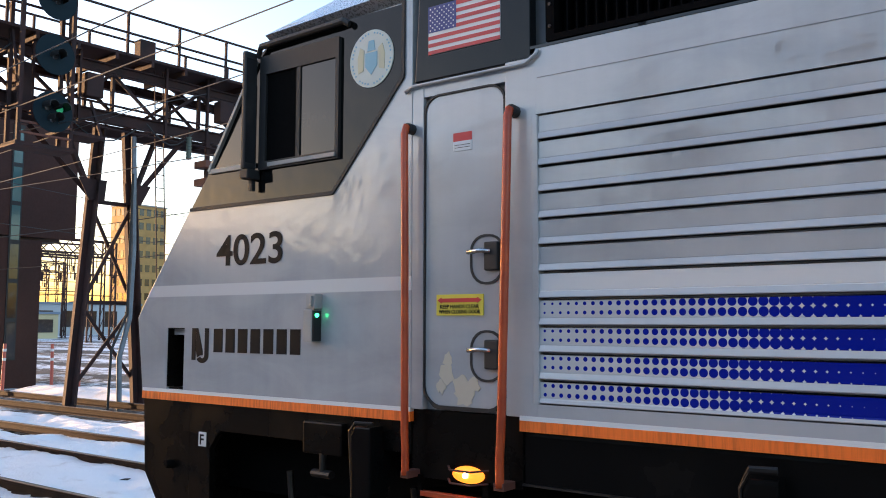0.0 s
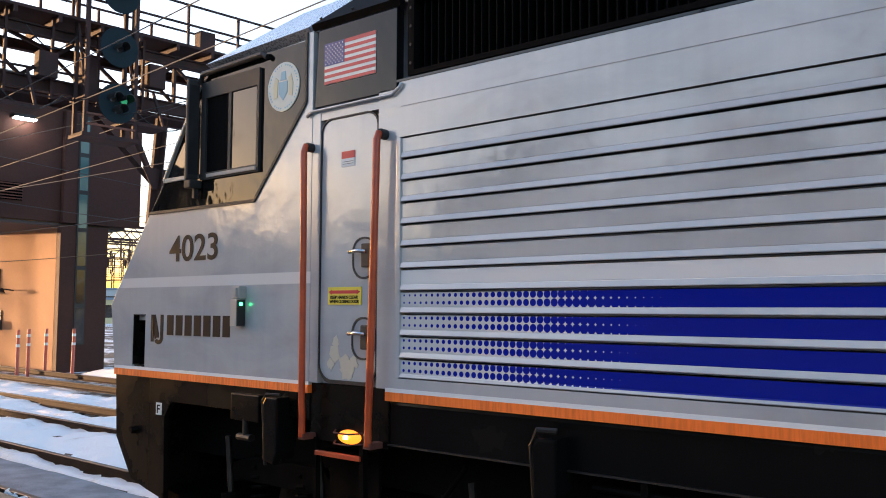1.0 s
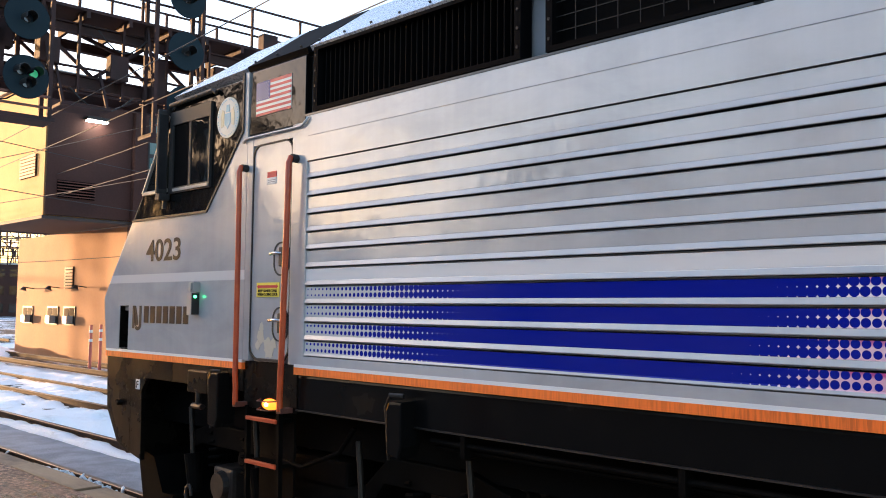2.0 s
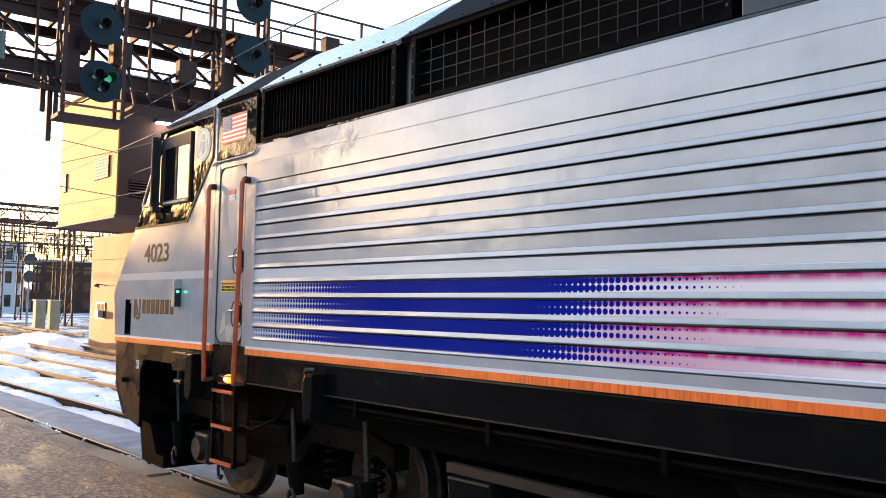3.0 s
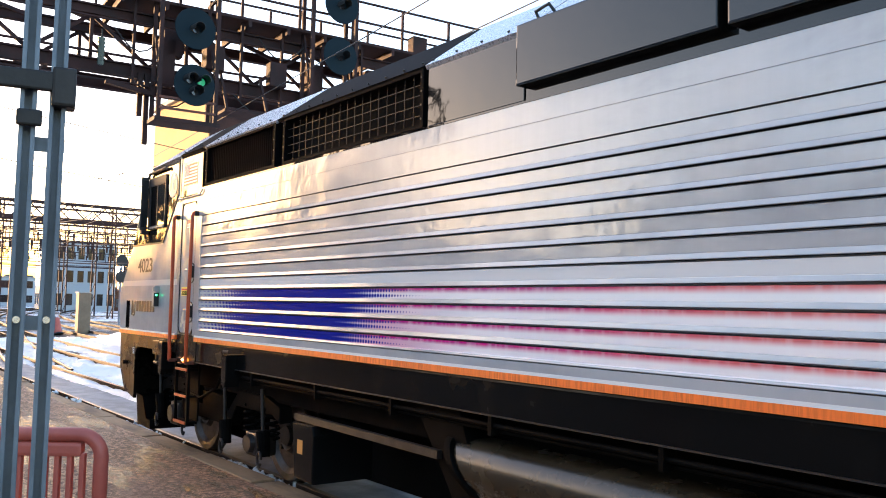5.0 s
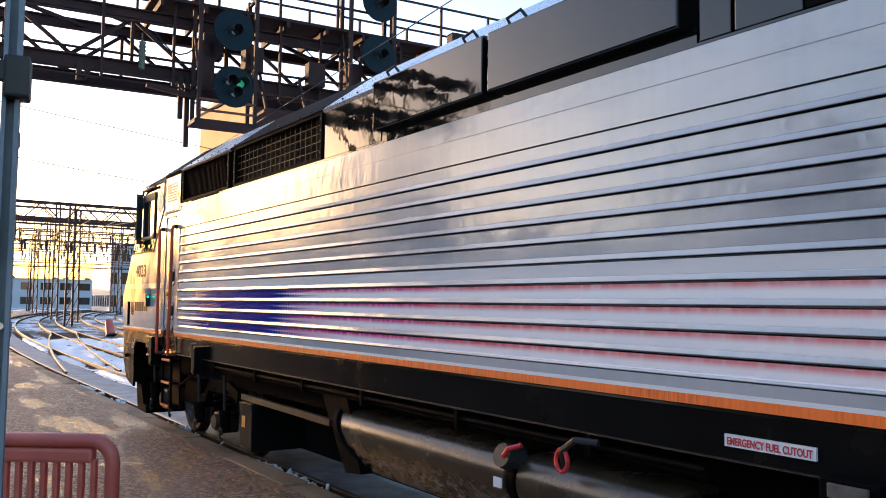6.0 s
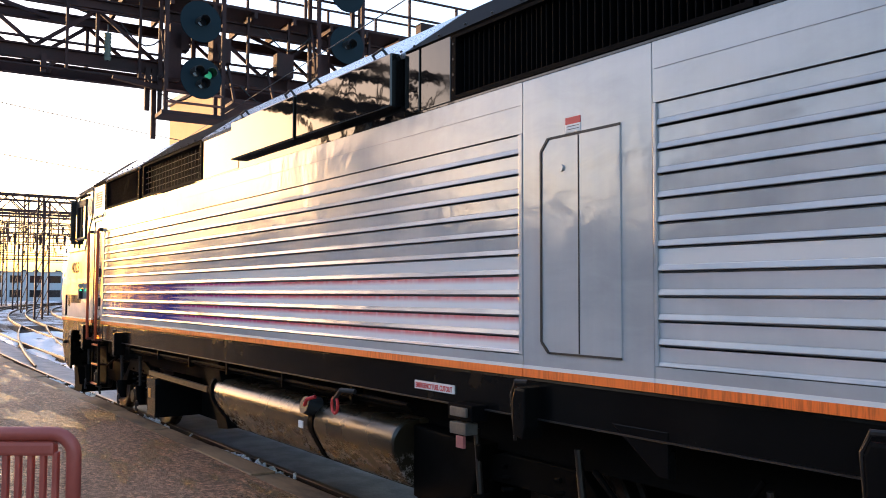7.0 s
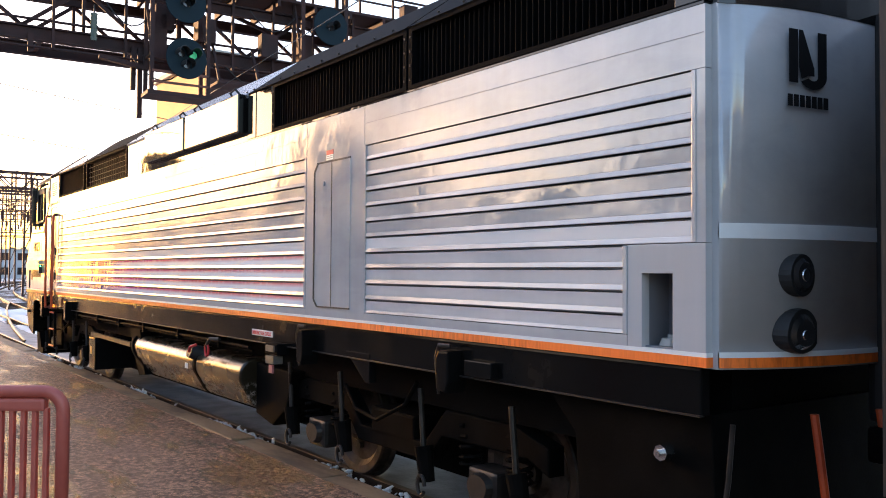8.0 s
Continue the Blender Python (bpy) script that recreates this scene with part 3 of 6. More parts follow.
def seal(wb):
    c = (-3.30, 3.545)
    s = part("round_seal", disc(bmesh.new(), *c, 0.168, -0.002, 0.004), SEAL_PALE, wb, "round pale state seal")
    bm = bmesh.new()
    for i in range(40):
        if i % 5:
            a = 2 * math.pi * i / 40
            disc(bm, c[0] + 0.148 * math.cos(a), c[1] + 0.148 * math.sin(a), 0.006, -0.004, -0.002, 6)
    tagged(part("lettering_bars", bm, SEAL_BLUE, s), kind="stuff")
    part("shield", plate([(-3.345, 3.58), (-3.255, 3.58), (-3.255, 3.50), (-3.30, 3.45), (-3.345, 3.50)], -0.005, -0.002), SEAL_BLUE, s)
    part("shield_support", plate([(-3.40, 3.47), (-3.36, 3.48), (-3.355, 3.60), (-3.385, 3.62), (-3.405, 3.56)], -0.005, -0.002), SEAL_GOLD, s)
    part("shield_support", plate([(-3.20, 3.47), (-3.24, 3.48), (-3.245, 3.60), (-3.215, 3.62), (-3.195, 3.56)], -0.005, -0.002), SEAL_GOLD, s)
    part("crest", plate([(-3.33, 3.59), (-3.27, 3.59), (-3.28, 3.65), (-3.32, 3.65)], -0.005, -0.002), SEAL_BLUE, s)


def flag(fp):
    x0, x1, z0, z1 = -2.86, -2.41, 3.485, 3.745
    f = part("flag", B(x0, x1, -0.002, 0.002, z0, z1), WHITE, fp, "flag of red and white stripes with starred blue canton")
    h = (z1 - z0) / 13
    for i in range(0, 13, 2):
        part("stripe", B(x0 if i < 6 else x0 + 0.181, x1, -0.004, -0.002, z0 + i * h, z0 + (i + 1) * h), FLAG_RED, f)
    c = part("canton", B(x0, x0 + 0.18, -0.005, -0.002, z0 + 6 * h, z1), FLAG_BLUE, f)
    bm = bmesh.new()
    for r in range(9):
        for k in range(6 if r % 2 == 0 else 5):
            disc(bm, x0 + 0.015 + 0.03 * k + (0.015 if r % 2 else 0), z1 - 0.013 - r * 0.0145, 0.0045, -0.0065, -0.005, 5)
    tagged(part("stars", bm, WHITE, c), kind="stuff")


def door(loco):
    d = part("cab_door", plate(rounded(-2.885, -2.395, 1.60, 3.255, 0.09), 0.012, 0.06, 0.006), SILVER, loco, "silver cab door with chipped paint near its foot")
    part("door_seal", ring(rounded(-2.893, -2.387, 1.592, 3.263, 0.095), rounded(-2.883, -2.397, 1.602, 3.253, 0.088), 0.004, 0.02), RUBBER, d)
    for z in (2.345, 1.85):
        hb = [(x, zz) for x, zz in rounded(-2.60, -2.40, z - 0.125, z + 0.125, 0.09)]
        r = part("handle_recess", ring(hb, rounded(-2.588, -2.412, z - 0.113, z + 0.113, 0.08), 0.006, 0.02), RUBBER, d)
        part("recess_back", plate(hb, 0.0105, 0.0118), flat("recess_grey", (0.30, 0.31, 0.33), 0.4), r)
        lv = box(bmesh.new(), -2.50, -2.42, -0.02, 0.012, z - 0.06, z + 0.08, bev=0.008)
        part("latch", lv, RUBBER, r, "black latch")
        part("lever", tube(bmesh.new(), [(-2.46, -0.02, z + 0.03), (-2.52, -0.03, z + 0.035), (-2.59, -0.03, z + 0.03)], 0.012), CHROME, r, smooth=True)
    s = part("warning_label", B(-2.705, -2.59, 0.008, 0.012, 2.985, 3.03), RED, d, "red and white warning label")
    part("label_foot", B(-2.705, -2.59, 0.008, 0.012, 2.935, 2.985), WHITE, s)
    bars = bmesh.new()
    for k in range(2):
        box(bars, -2.695, -2.60, 0.0065, 0.008, 2.950 + 0.014 * k, 2.9525 + 0.014 * k)
    tagged(part("lettering_bars", bars, INK, s), kind="stuff")
    y = part("door_notice", B(-2.808, -2.52, 0.006, 0.012, 2.055, 2.172), YELLOW, d, "yellow notice about keeping hands clear")
    part("notice_arrow", plate([(-2.80, 2.140), (-2.775, 2.155), (-2.775, 2.150), (-2.555, 2.150), (-2.555, 2.155), (-2.53, 2.140), (-2.555, 2.122), (-2.555, 2.128), (-2.775, 2.128), (-2.775, 2.122)][::-1], 0.003, 0.006), RED, y)
    words("notice_text", "KEEP HANDS CLEAR", 0.03, on_side(-2.785, 2.094, 0.005), INK, y, 0.24, 0.0006)
    words("notice_text", "WHEN CLOSING DOOR", 0.03, on_side(-2.792, 2.066, 0.005), INK, y, 0.255, 0.0006)
    rng = random.Random(4)
    yy = 0.0115
    for cx, cz, rr in ((-2.74, 1.83, 0.035), (-2.75, 1.75, 0.05), (-2.66, 1.70, 0.055), (-2.63, 1.66, 0.07), (-2.58, 1.71, 0.04), (-2.78, 1.69, 0.03)):
        pts = [(cx + rr * rng.uniform(0.55, 1.15) * math.cos(a), cz + rr * rng.uniform(0.7, 1.4) * math.sin(a)) for a in (2 * math.pi * i / 14 for i in range(14))]
        yy -= 0.0006
        part("bare_patch", plate(pts, yy, 0.0135), PRIMER, d, "patch of chipped paint showing primer")


def access_door(loco):
    x0, x1, z0, z1 = 8.96, 9.56, 1.72, 2.985
    out = [(x0, z0 + 0.07), (x0 + 0.06, z0), (x1, z0), (x1, z1), (x0 + 0.06, z1), (x0, z1 - 0.07)]
    d = part("access_door", plate(out, -0.008, 0.0, 0.004), SILVER, loco, "silver engine-room access door")
    rim = bmesh.new()
    for a, b in ((5, 0), (0, 1), (4, 5), (1, 2), (3, 4)):
        w = 0.018 if (a, b) != (1, 2) and (a, b) != (3, 4) else 0.007
        beam(rim, (out[a][0], -0.006, out[a][1]), (out[b][0], -0.006, out[b][1]), w, 0.016)
    part("door_seal", rim, RUBBER, d)
    part("door_fold", beam(bmesh.new(), (9.26, -0.009, z0 + 0.01), (9.26, -0.009, z1 - 0.01), 0.006), DARK_STEEL, d)
    part("door_knob", disc(bmesh.new(), 9.13, 2.80, 0.02, -0.02, -0.008, 10), SILVER, d)
    s = part("warning_label", B(9.155, 9.27, -0.004, 0.0, 3.045, 3.085), RED, loco, "red and white warning label")
    part("label_foot", B(9.155, 9.27, -0.004, 0.0, 3.0, 3.045), WHITE, s)
    bars = bmesh.new()
    for k in range(2):
        box(bars, 9.165, 9.26, -0.0055, -0.004, 3.014 + 0.017 * k, 3.017 + 0.017 * k)
    tagged(part("lettering_bars", bars, INK, s), kind="stuff")


def logo(parent, x, z, h, m=None):
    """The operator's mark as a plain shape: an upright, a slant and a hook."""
    m = m or Matrix.Identity(4)
    def at(u, v):
        return x + 0.98 * h * u, z + h * v
    bm = plate([at(0, 0), at(0.23, 0), at(0.23, 1), at(0, 1)], -0.003, 0.0)
    bowl = [(0.63 + r * math.cos(radians(q)), 0.16 + 0.68 * r * math.sin(radians(q))) for r, qs in ((0.37, range(0, -151, -15)), (0.14, range(-150, 1, 15))) for q in qs]
    join(bm, plate([at(u, v) for u, v in bowl[:11]] + [at(u, v) for u, v in bowl[11:]] + [at(0.77, 1), at(1, 1)], -0.003, 0.0))
    join(bm, plate([at(0.26, 1), at(0.36, 1), at(0.66, 0.30), at(0.66, 0.16), at(0.49, 0.16), at(0.33, 0.08), at(0.26, 0.30)][::-1], -0.0035, -0.0005))
    bm.transform(m)
    return part("operator_mark", bm, INK, parent, "dark operator's mark")


def lettering(loco):
    words("road_number", "4023", 0.29, on_side(-4.70, 2.385), INK, loco, 0.65, 0.004)
    logo(loco, -4.965, 1.775, 0.20)
    for i in range(7):
        part("name_bar", B(-4.71 + i * 0.124, -4.71 + i * 0.124 + 0.092, -0.003, 0.0, 1.83, 1.972), INK, loco)
    f = part("end_plate", B(-4.885, -4.80, 0.017, 0.022, 1.19, 1.295), WHITE, loco, "small white plate with the letter F")
    words("end_letter", "F", 0.105, on_side(-4.868, 1.205, 0.016), INK, f, 0.045, 0.002)
    d = part("indicator_box", B(-3.775, -3.70, -0.07, 0.0, 1.905, 2.095, bev=0.006), BOARD_GREY, loco, "grey indicator box with a green light")
    part("indicator_cap", box(box(bmesh.new(), -3.765, -3.685, -0.06, 0.0, 2.10, 2.195, bev=0.006), -3.745, -3.705, -0.075, -0.06, 2.115, 2.18), BOARD_GREY, d)
    part("indicator_face", B(-3.70, -3.69, -0.066, -0.004, 1.91, 2.09), RUBBER, d)
    part("green_light", rod(bmesh.new(), (-3.691, -0.04, 2.06), (-3.684, -0.04, 2.06), 0.013, seg=12), GREEN_LED, d, "lit green light")


def rails(loco):
    for x, lean in ((-2.98, 0.012), (-2.325, -0.06)):
        h = part("handrail", tube(bmesh.new(), [(x, -0.03, 3.085), (x, -0.055, 3.09), (x + 0.02 * lean, -0.07, 3.05), (x + 0.35 * lean, -0.065, 2.4), (x + 0.75 * lean, -0.065, 1.6), (x + 0.85 * lean, -0.065, 1.45), (x + lean, -0.06, 1.36), (x + lean, -0.06, 1.24), (x + lean, -0.06, 1.205)], 0.022, 10), ORANGE_RAIL, loco, "orange-painted steel handrail", smooth=True)
        part("rail_bracket", rod(bmesh.new(), (x, 0.0, 3.085), (x + 0.005, -0.05, 3.085), 0.03), RUBBER, h)
        part("rail_bracket", B(x + lean - 0.03, x + lean + 0.03, -0.07, 0.05, 1.185, 1.23, bev=0.006), RUST_LIGHT, h)


def roof_line(loco):
    ft = bmesh.new()
    box(ft, -2.24, 13.2, 0.0, 0.10, 3.378, 3.392)
    part("roof_sill", ft, BLACK_GLOSS, loco)
    for x0, x1, wire in ((-2.10, -0.17, False), (0.10, 2.70, True), (8.02, 10.40, False), (10.53, 12.95, False)):
        grille(loco, x0, x1, 3.43, 3.83, wire)
    part("roof_panel", B(2.80, 3.93, 0.01, 0.08, 3.395, 3.855, bev=0.006), BLACK_GLOSS, loco, "glossy black roof-side panel")
    for x0, x1 in ((3.95, 5.70), (5.76, 7.36)):
        b = part("roof_cover", plate([(x0, 3.475), (x1, 3.475), (x1, 3.875), (x0, 3.875)], -0.085, 0.08, 0.012), BLACK_GLOSS, loco, "glossy black roof-side cover")
        for x in (x0 + 0.25, x1 - 0.25):
            part("grab_handle", tube(bmesh.new(), [(x - 0.11, 0.02, 3.88), (x - 0.12, -0.02, 3.95), (x + 0.02, -0.02, 3.97), (x + 0.05, 0.03, 3.90)], 0.012), RUBBER, b)
    part("roof_panel", B(3.95, 7.40, 0.01, 0.07, 3.395, 3.472), BLACK_GLOSS, loco)
    part("roof_panel", B(7.42, 7.60, 0.0, 0.08, 3.395, 3.86, bev=0.006), BLACK_GLOSS, loco)
    part("roof_panel", B(7.62, 7.96, 0.0, 0.08, 3.395, 3.86, bev=0.006), BLACK_GLOSS, loco, "glossy black roof-side panel")
    part("roof_panel", B(13.0, 13.2, 0.0, 0.08, 3.395, 3.86, bev=0.006), BLACK_GLOSS, loco)
    dark = {1, 3, 4}
    xs = [-3.02, -2.2, -0.08, 2.76, 3.95, 7.42, 10.46, 13.0]
    for i, (a, b) in enumerate(zip(xs, xs[1:])):
        bm = bmesh.new()
        q = [(a + 0.02, -0.01, 3.868), (b - 0.02, -0.01, 3.868), (b - 0.02, 0.56, 4.29), (a + 0.02, 0.56, 4.29)]
        lo, hi = [bm.verts.new(p) for p in q], [bm.verts.new((p[0], p[1] + 0.02, p[2] - 0.03)) for p in q]
        bm.faces.new(lo), bm.faces.new(hi[::-1])
        for k in range(4):
            bm.faces.new((lo[k], lo[(k + 1) % 4], hi[(k + 1) % 4], hi[k]))
        bev = part("roof_slope", bm, GRILLE if i in (0, 2, 5, 6) else ALUMINIUM, loco, "sloping roof hatch")
        bolt = bmesh.new()
        for k in range(int((b - a) / 0.3) + 1):
            x = a + 0.08 + k * 0.3
            if x < b - 0.05:
                rod(bolt, (x, 0.03, 3.902), (x, 0.022, 3.914), 0.010, seg=6)
        tagged(part("bolts", bolt, DARK_STEEL, bev), kind="stuff")
    part("cab_roof", cab_roof(), ALUMINIUM, loco, "rounded cab roof")


def cab_roof():
    """The sloping roof side over the cab and its raked front edge."""
    bm = bmesh.new()
    q = [(-4.25, -0.008, 3.835), (-3.04, -0.008, 3.86), (-3.04, 0.56, 4.29), (-3.83, 0.56, 4.27)]
    p = [(-4.25, 0.06, 3.80), (-3.04, 0.06, 3.82), (-3.04, 0.60, 4.24), (-3.83, 0.60, 4.22)]
    a, b = [bm.verts.new(v) for v in q], [bm.verts.new(v) for v in p]
    bm.faces.new(a), bm.faces.new(b[::-1])
    for i in range(4):
        bm.faces.new((a[i], a[(i + 1) % 4], b[(i + 1) % 4], b[i]))
    return bm


# ---- underframe and running gear ----
def skirt_and_steps(loco):
    bm = bmesh.new()
    rows = []
    for y in (0.02, 0.12, 0.3, 0.6, 1.0, 1.5, 2.0, 2.4, 2.7, 2.88, 2.98):
        f = bulge(y, 0.5)
        rows.append([bm.verts.new(p) for p in ((-5.53 - f, y, 1.503), (-5.50 - f, y, 0.95), (-5.28 - f * 0.7, y, 0.62), (-5.0, y, 0.55), (-5.0, y, 1.503))])
    for a, b in zip(rows, rows[1:]):
        for i in range(5):
            bm.faces.new((a[i], a[(i + 1) % 5], b[(i + 1) % 5], b[i]))
    bm.faces.new(rows[0]), bm.faces.new(rows[-1][::-1])
    part("front_skirt", bm, SKIRT, loco, "dusty black nose skirt")
    part("side_skirt", plate([(-5.0, 0.55), (-4.74, 0.50), (-4.76, 1.18), (-4.66, 1.315), (-3.0, 1.315), (-3.0, 1.503), (-5.0, 1.503)], 0.021, 0.06, 0.004), SKIRT, loco, "dusty black skirt cut out over the bogie")
    part("end_knob", rod(bmesh.new(), (-5.22, 0.02, 1.03), (-5.22, -0.03, 1.03), 0.035, 0.03), SKIRT, loco)
    pl = plate([(-5.1, 0.56), (-4.74, 0.52), (-4.55, 0.22), (-4.35, 0.22), (-4.35, 0.10), (-4.95, 0.12)], 0.15, 2.85)
    part("snow_plough", pl, BLACK_MATT, loco, "black snow plough")
    # step well and ladder under the cab door
    part("step_well", plate([(-3.0, 1.18), (-2.31, 1.18), (-2.31, 1.585), (-3.0, 1.585)], 0.03, 0.07, 0.004), SKIRT, loco, "dirty black step well")
    lad = part("ladder", B(-2.94, -2.50, 0.15, 0.17, 0.40, 1.2), BLACK_MATT, loco, "black cab ladder with orange treads")
    for z in (1.095, 0.745, 0.385):
        tr = part("tread", B(-2.91, -2.515, 0.03, 0.16, z - 0.018, z + 0.010, bev=0.004), BLACK_MATT, lad)
        part("nosing", B(-2.91, -2.515, 0.0, 0.03, z - 0.02, z + 0.012, bev=0.004), ORANGE_RAIL, tr, "orange tread nosing")
    for x in (-2.93, -2.515):
        part("stile", beam(bmesh.new(), (x, 0.03, 1.2), (x + 0.02, 0.03, 0.36), 0.035), BLACK_MATT, lad)
    lb = bmesh.new()
    bmesh.ops.create_uvsphere(lb, u_segments=20, v_segments=12, radius=1, matrix=Matrix.LocRotScale((-2.62, 0.022, 1.232), None, (0.095, 0.035, 0.05)))
    lamp = part("step_lamp", lb, AMBER_LAMP, loco, "lit amber step lamp", smooth=True)
    part("bulb", rod(bmesh.new(), (-2.62, -0.014, 1.235), (-2.60, -0.016, 1.235), 0.016, 0.012, 10), glow("lamp_core", (1.0, 0.6, 0.2), 2.0), lamp)
    part("lamp_guard", tube(tube(bmesh.new(), [(-2.74, 0.02, 1.27), (-2.68, -0.05, 1.265), (-2.56, -0.05, 1.265), (-2.50, 0.02, 1.27)], 0.006), [(-2.74, 0.02, 1.195), (-2.68, -0.05, 1.19), (-2.56, -0.05, 1.19), (-2.50, 0.02, 1.195)], 0.006), RUST_LIGHT, lamp)


def jack_pad(loco, x, z0, z1):
    p = part("lifting_bracket", plate([(x - 0.08, z1 - 0.05), (x - 0.05, z1), (x + 0.07, z1), (x + 0.07, z0 + 0.08), (x + 0.04, z0), (x - 0.07, z0 + 0.02)], -0.08, 0.08, 0.012), SILL_BLACK, loco, "black lifting bracket")
    part("bracket_strap", tube(bmesh.new(), [(x - 0.09, -0.04, z0 - 0.02), (x - 0.09, -0.07, z1 - 0.03), (x - 0.05, -0.07, z1 + 0.02), (x + 0.06, -0.05, z1 + 0.02)], 0.010), DARK_STEEL, p)


def bogie(loco, xc):
    b = part("bogie_frame", bogie_frame(xc, 0.30), BLACK_MATT, loco, "black bogie with brake gear")
    part("bogie_side", bogie_frame(xc, 2.62), BLACK_MATT, b)
    part("bolster", B(xc - 0.35, xc + 0.35, 0.3, 2.7, 0.55, 0.80, bev=0.03), BLACK_MATT, b)
    for dx in (-1.3, 1.3):
        box_ = box(bmesh.new(), xc + dx - 0.17, xc + dx + 0.17, 0.26, 0.50, 0.22, 0.54, bev=0.04)
        a = part("axle_box", box_, DARK_STEEL, b, "oily axle box")
        part("axle_cover", rod(bmesh.new(), (xc + dx, 0.26, 0.38), (xc + dx, 0.21, 0.38), 0.13, 0.11, 18), DARK_STEEL, a)
        for s in (-0.27, 0.27):
            part("coil_spring", spring(xc + dx + s, 0.38, 0.46, 0.82, 0.085), BLACK_MATT, b)
    for dx, y in ((-0.72, 0.24), (0.62, 0.22), (1.72, 0.22), (-1.75, 0.22)):
        c = part("brake_cylinder", rod(bmesh.new(), (xc + dx, y, 0.62), (xc + dx + 0.06, y, 0.28), 0.075, 0.06, 14), BLACK_MATT, b, smooth=False)
        part("brake_rod", rod(bmesh.new(), (xc + dx, y, 0.62), (xc + dx - 0.05, y, 1.05), 0.022), DARK_STEEL, c)
        part("eye_bolt", tube(bmesh.new(), [(xc + dx + 0.06 + 0.05 * math.cos(a), y - 0.06, 0.26 + 0.08 * math.sin(a)) for a in (2 * math.pi * k / 10 for k in range(10))], 0.016, 6), DARK_STEEL, c)
    part("hose", tube(bmesh.new(), [(xc - 0.6, 0.2, 0.95), (xc - 0.35, 0.16, 0.78), (xc + 0.0, 0.15, 0.74), (xc + 0.4, 0.18, 0.9), (xc + 0.55, 0.2, 1.1)], 0.018), BLACK_MATT, b)


def bogie_frame(xc, y):
    prof = [(-1.95, 0.62), (-1.75, 0.70), (-0.75, 0.70), (-0.55, 0.42), (0.55, 0.42), (0.75, 0.70), (1.75, 0.70), (1.95, 0.62), (1.95, 0.80), (1.6, 0.90), (0.8, 0.90), (0.5, 0.62), (-0.5, 0.62), (-0.8, 0.90), (-1.6, 0.90), (-1.95, 0.80)]
    return plate([(xc + x, z) for x, z in prof], y, y + 0.14, 0.015)


def spring(x, y, z0, z1, r):
    n = 40
    return tube(bmesh.new(), [(x + r * math.cos(i * 0.75), y + r * math.sin(i * 0.75), z0 + (z1 - z0) * i / n) for i in range(n + 1)], 0.017, 6)


def wheel_mesh():
    """A railway wheel about its own axle, turned from its profile."""
    prof = [(0.0, 0.10), (-0.03, 0.16), (0.02, 0.20), (0.035, 0.36), (-0.01, 0.415), (-0.015, 0.485), (0.0, 0.497), (0.09, 0.503), (0.105, 0.53), (0.13, 0.53), (0.13, 0.42), (0.08, 0.36), (0.08, 0.2), (0.12, 0.16), (0.12, 0.10)]
    bm = bmesh.new()
    n = 40
    rings = [[bm.verts.new((r * math.cos(2 * math.pi * k / n), y, r * math.sin(2 * math.pi * k / n))) for k in range(n)] for y, r in prof]
    for a, b in zip(rings, rings[1:]):
        for k in range(n):
            bm.faces.new((a[k], a[(k + 1) % n], b[(k + 1) % n], b[k]))
    return bm


WHEELS = []


def wheelsets(loco):
    wheel_data = mesh_of(wheel_mesh(), worn("wheel_steel", (0.10, 0.085, 0.075), (0.03, 0.024, 0.02), 0.45, 0.7, scale=6), False)
    hub_data = mesh_of(rod(rod(bmesh.new(), (0, -0.05, 0), (0, 1.5, 0), 0.11, 0.11, 16), (0.2, -0.02, 0.1), (0.2, 0.03, 0.1), 0.03), DARK_STEEL)
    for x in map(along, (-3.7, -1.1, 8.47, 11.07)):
        for y, flip in ((0.72, 0), (2.28, 180)):
            w = new("wheel", wheel_data)
            w.parent = loco
            tagged(w, "worn steel railway wheel")
            w.matrix_basis = pose(x, y, RAIL + 0.5, 0, 0, flip)
            if not flip:
                h = new("axle", hub_data)
                h.parent = w
            WHEELS.append((w, x, y, flip))


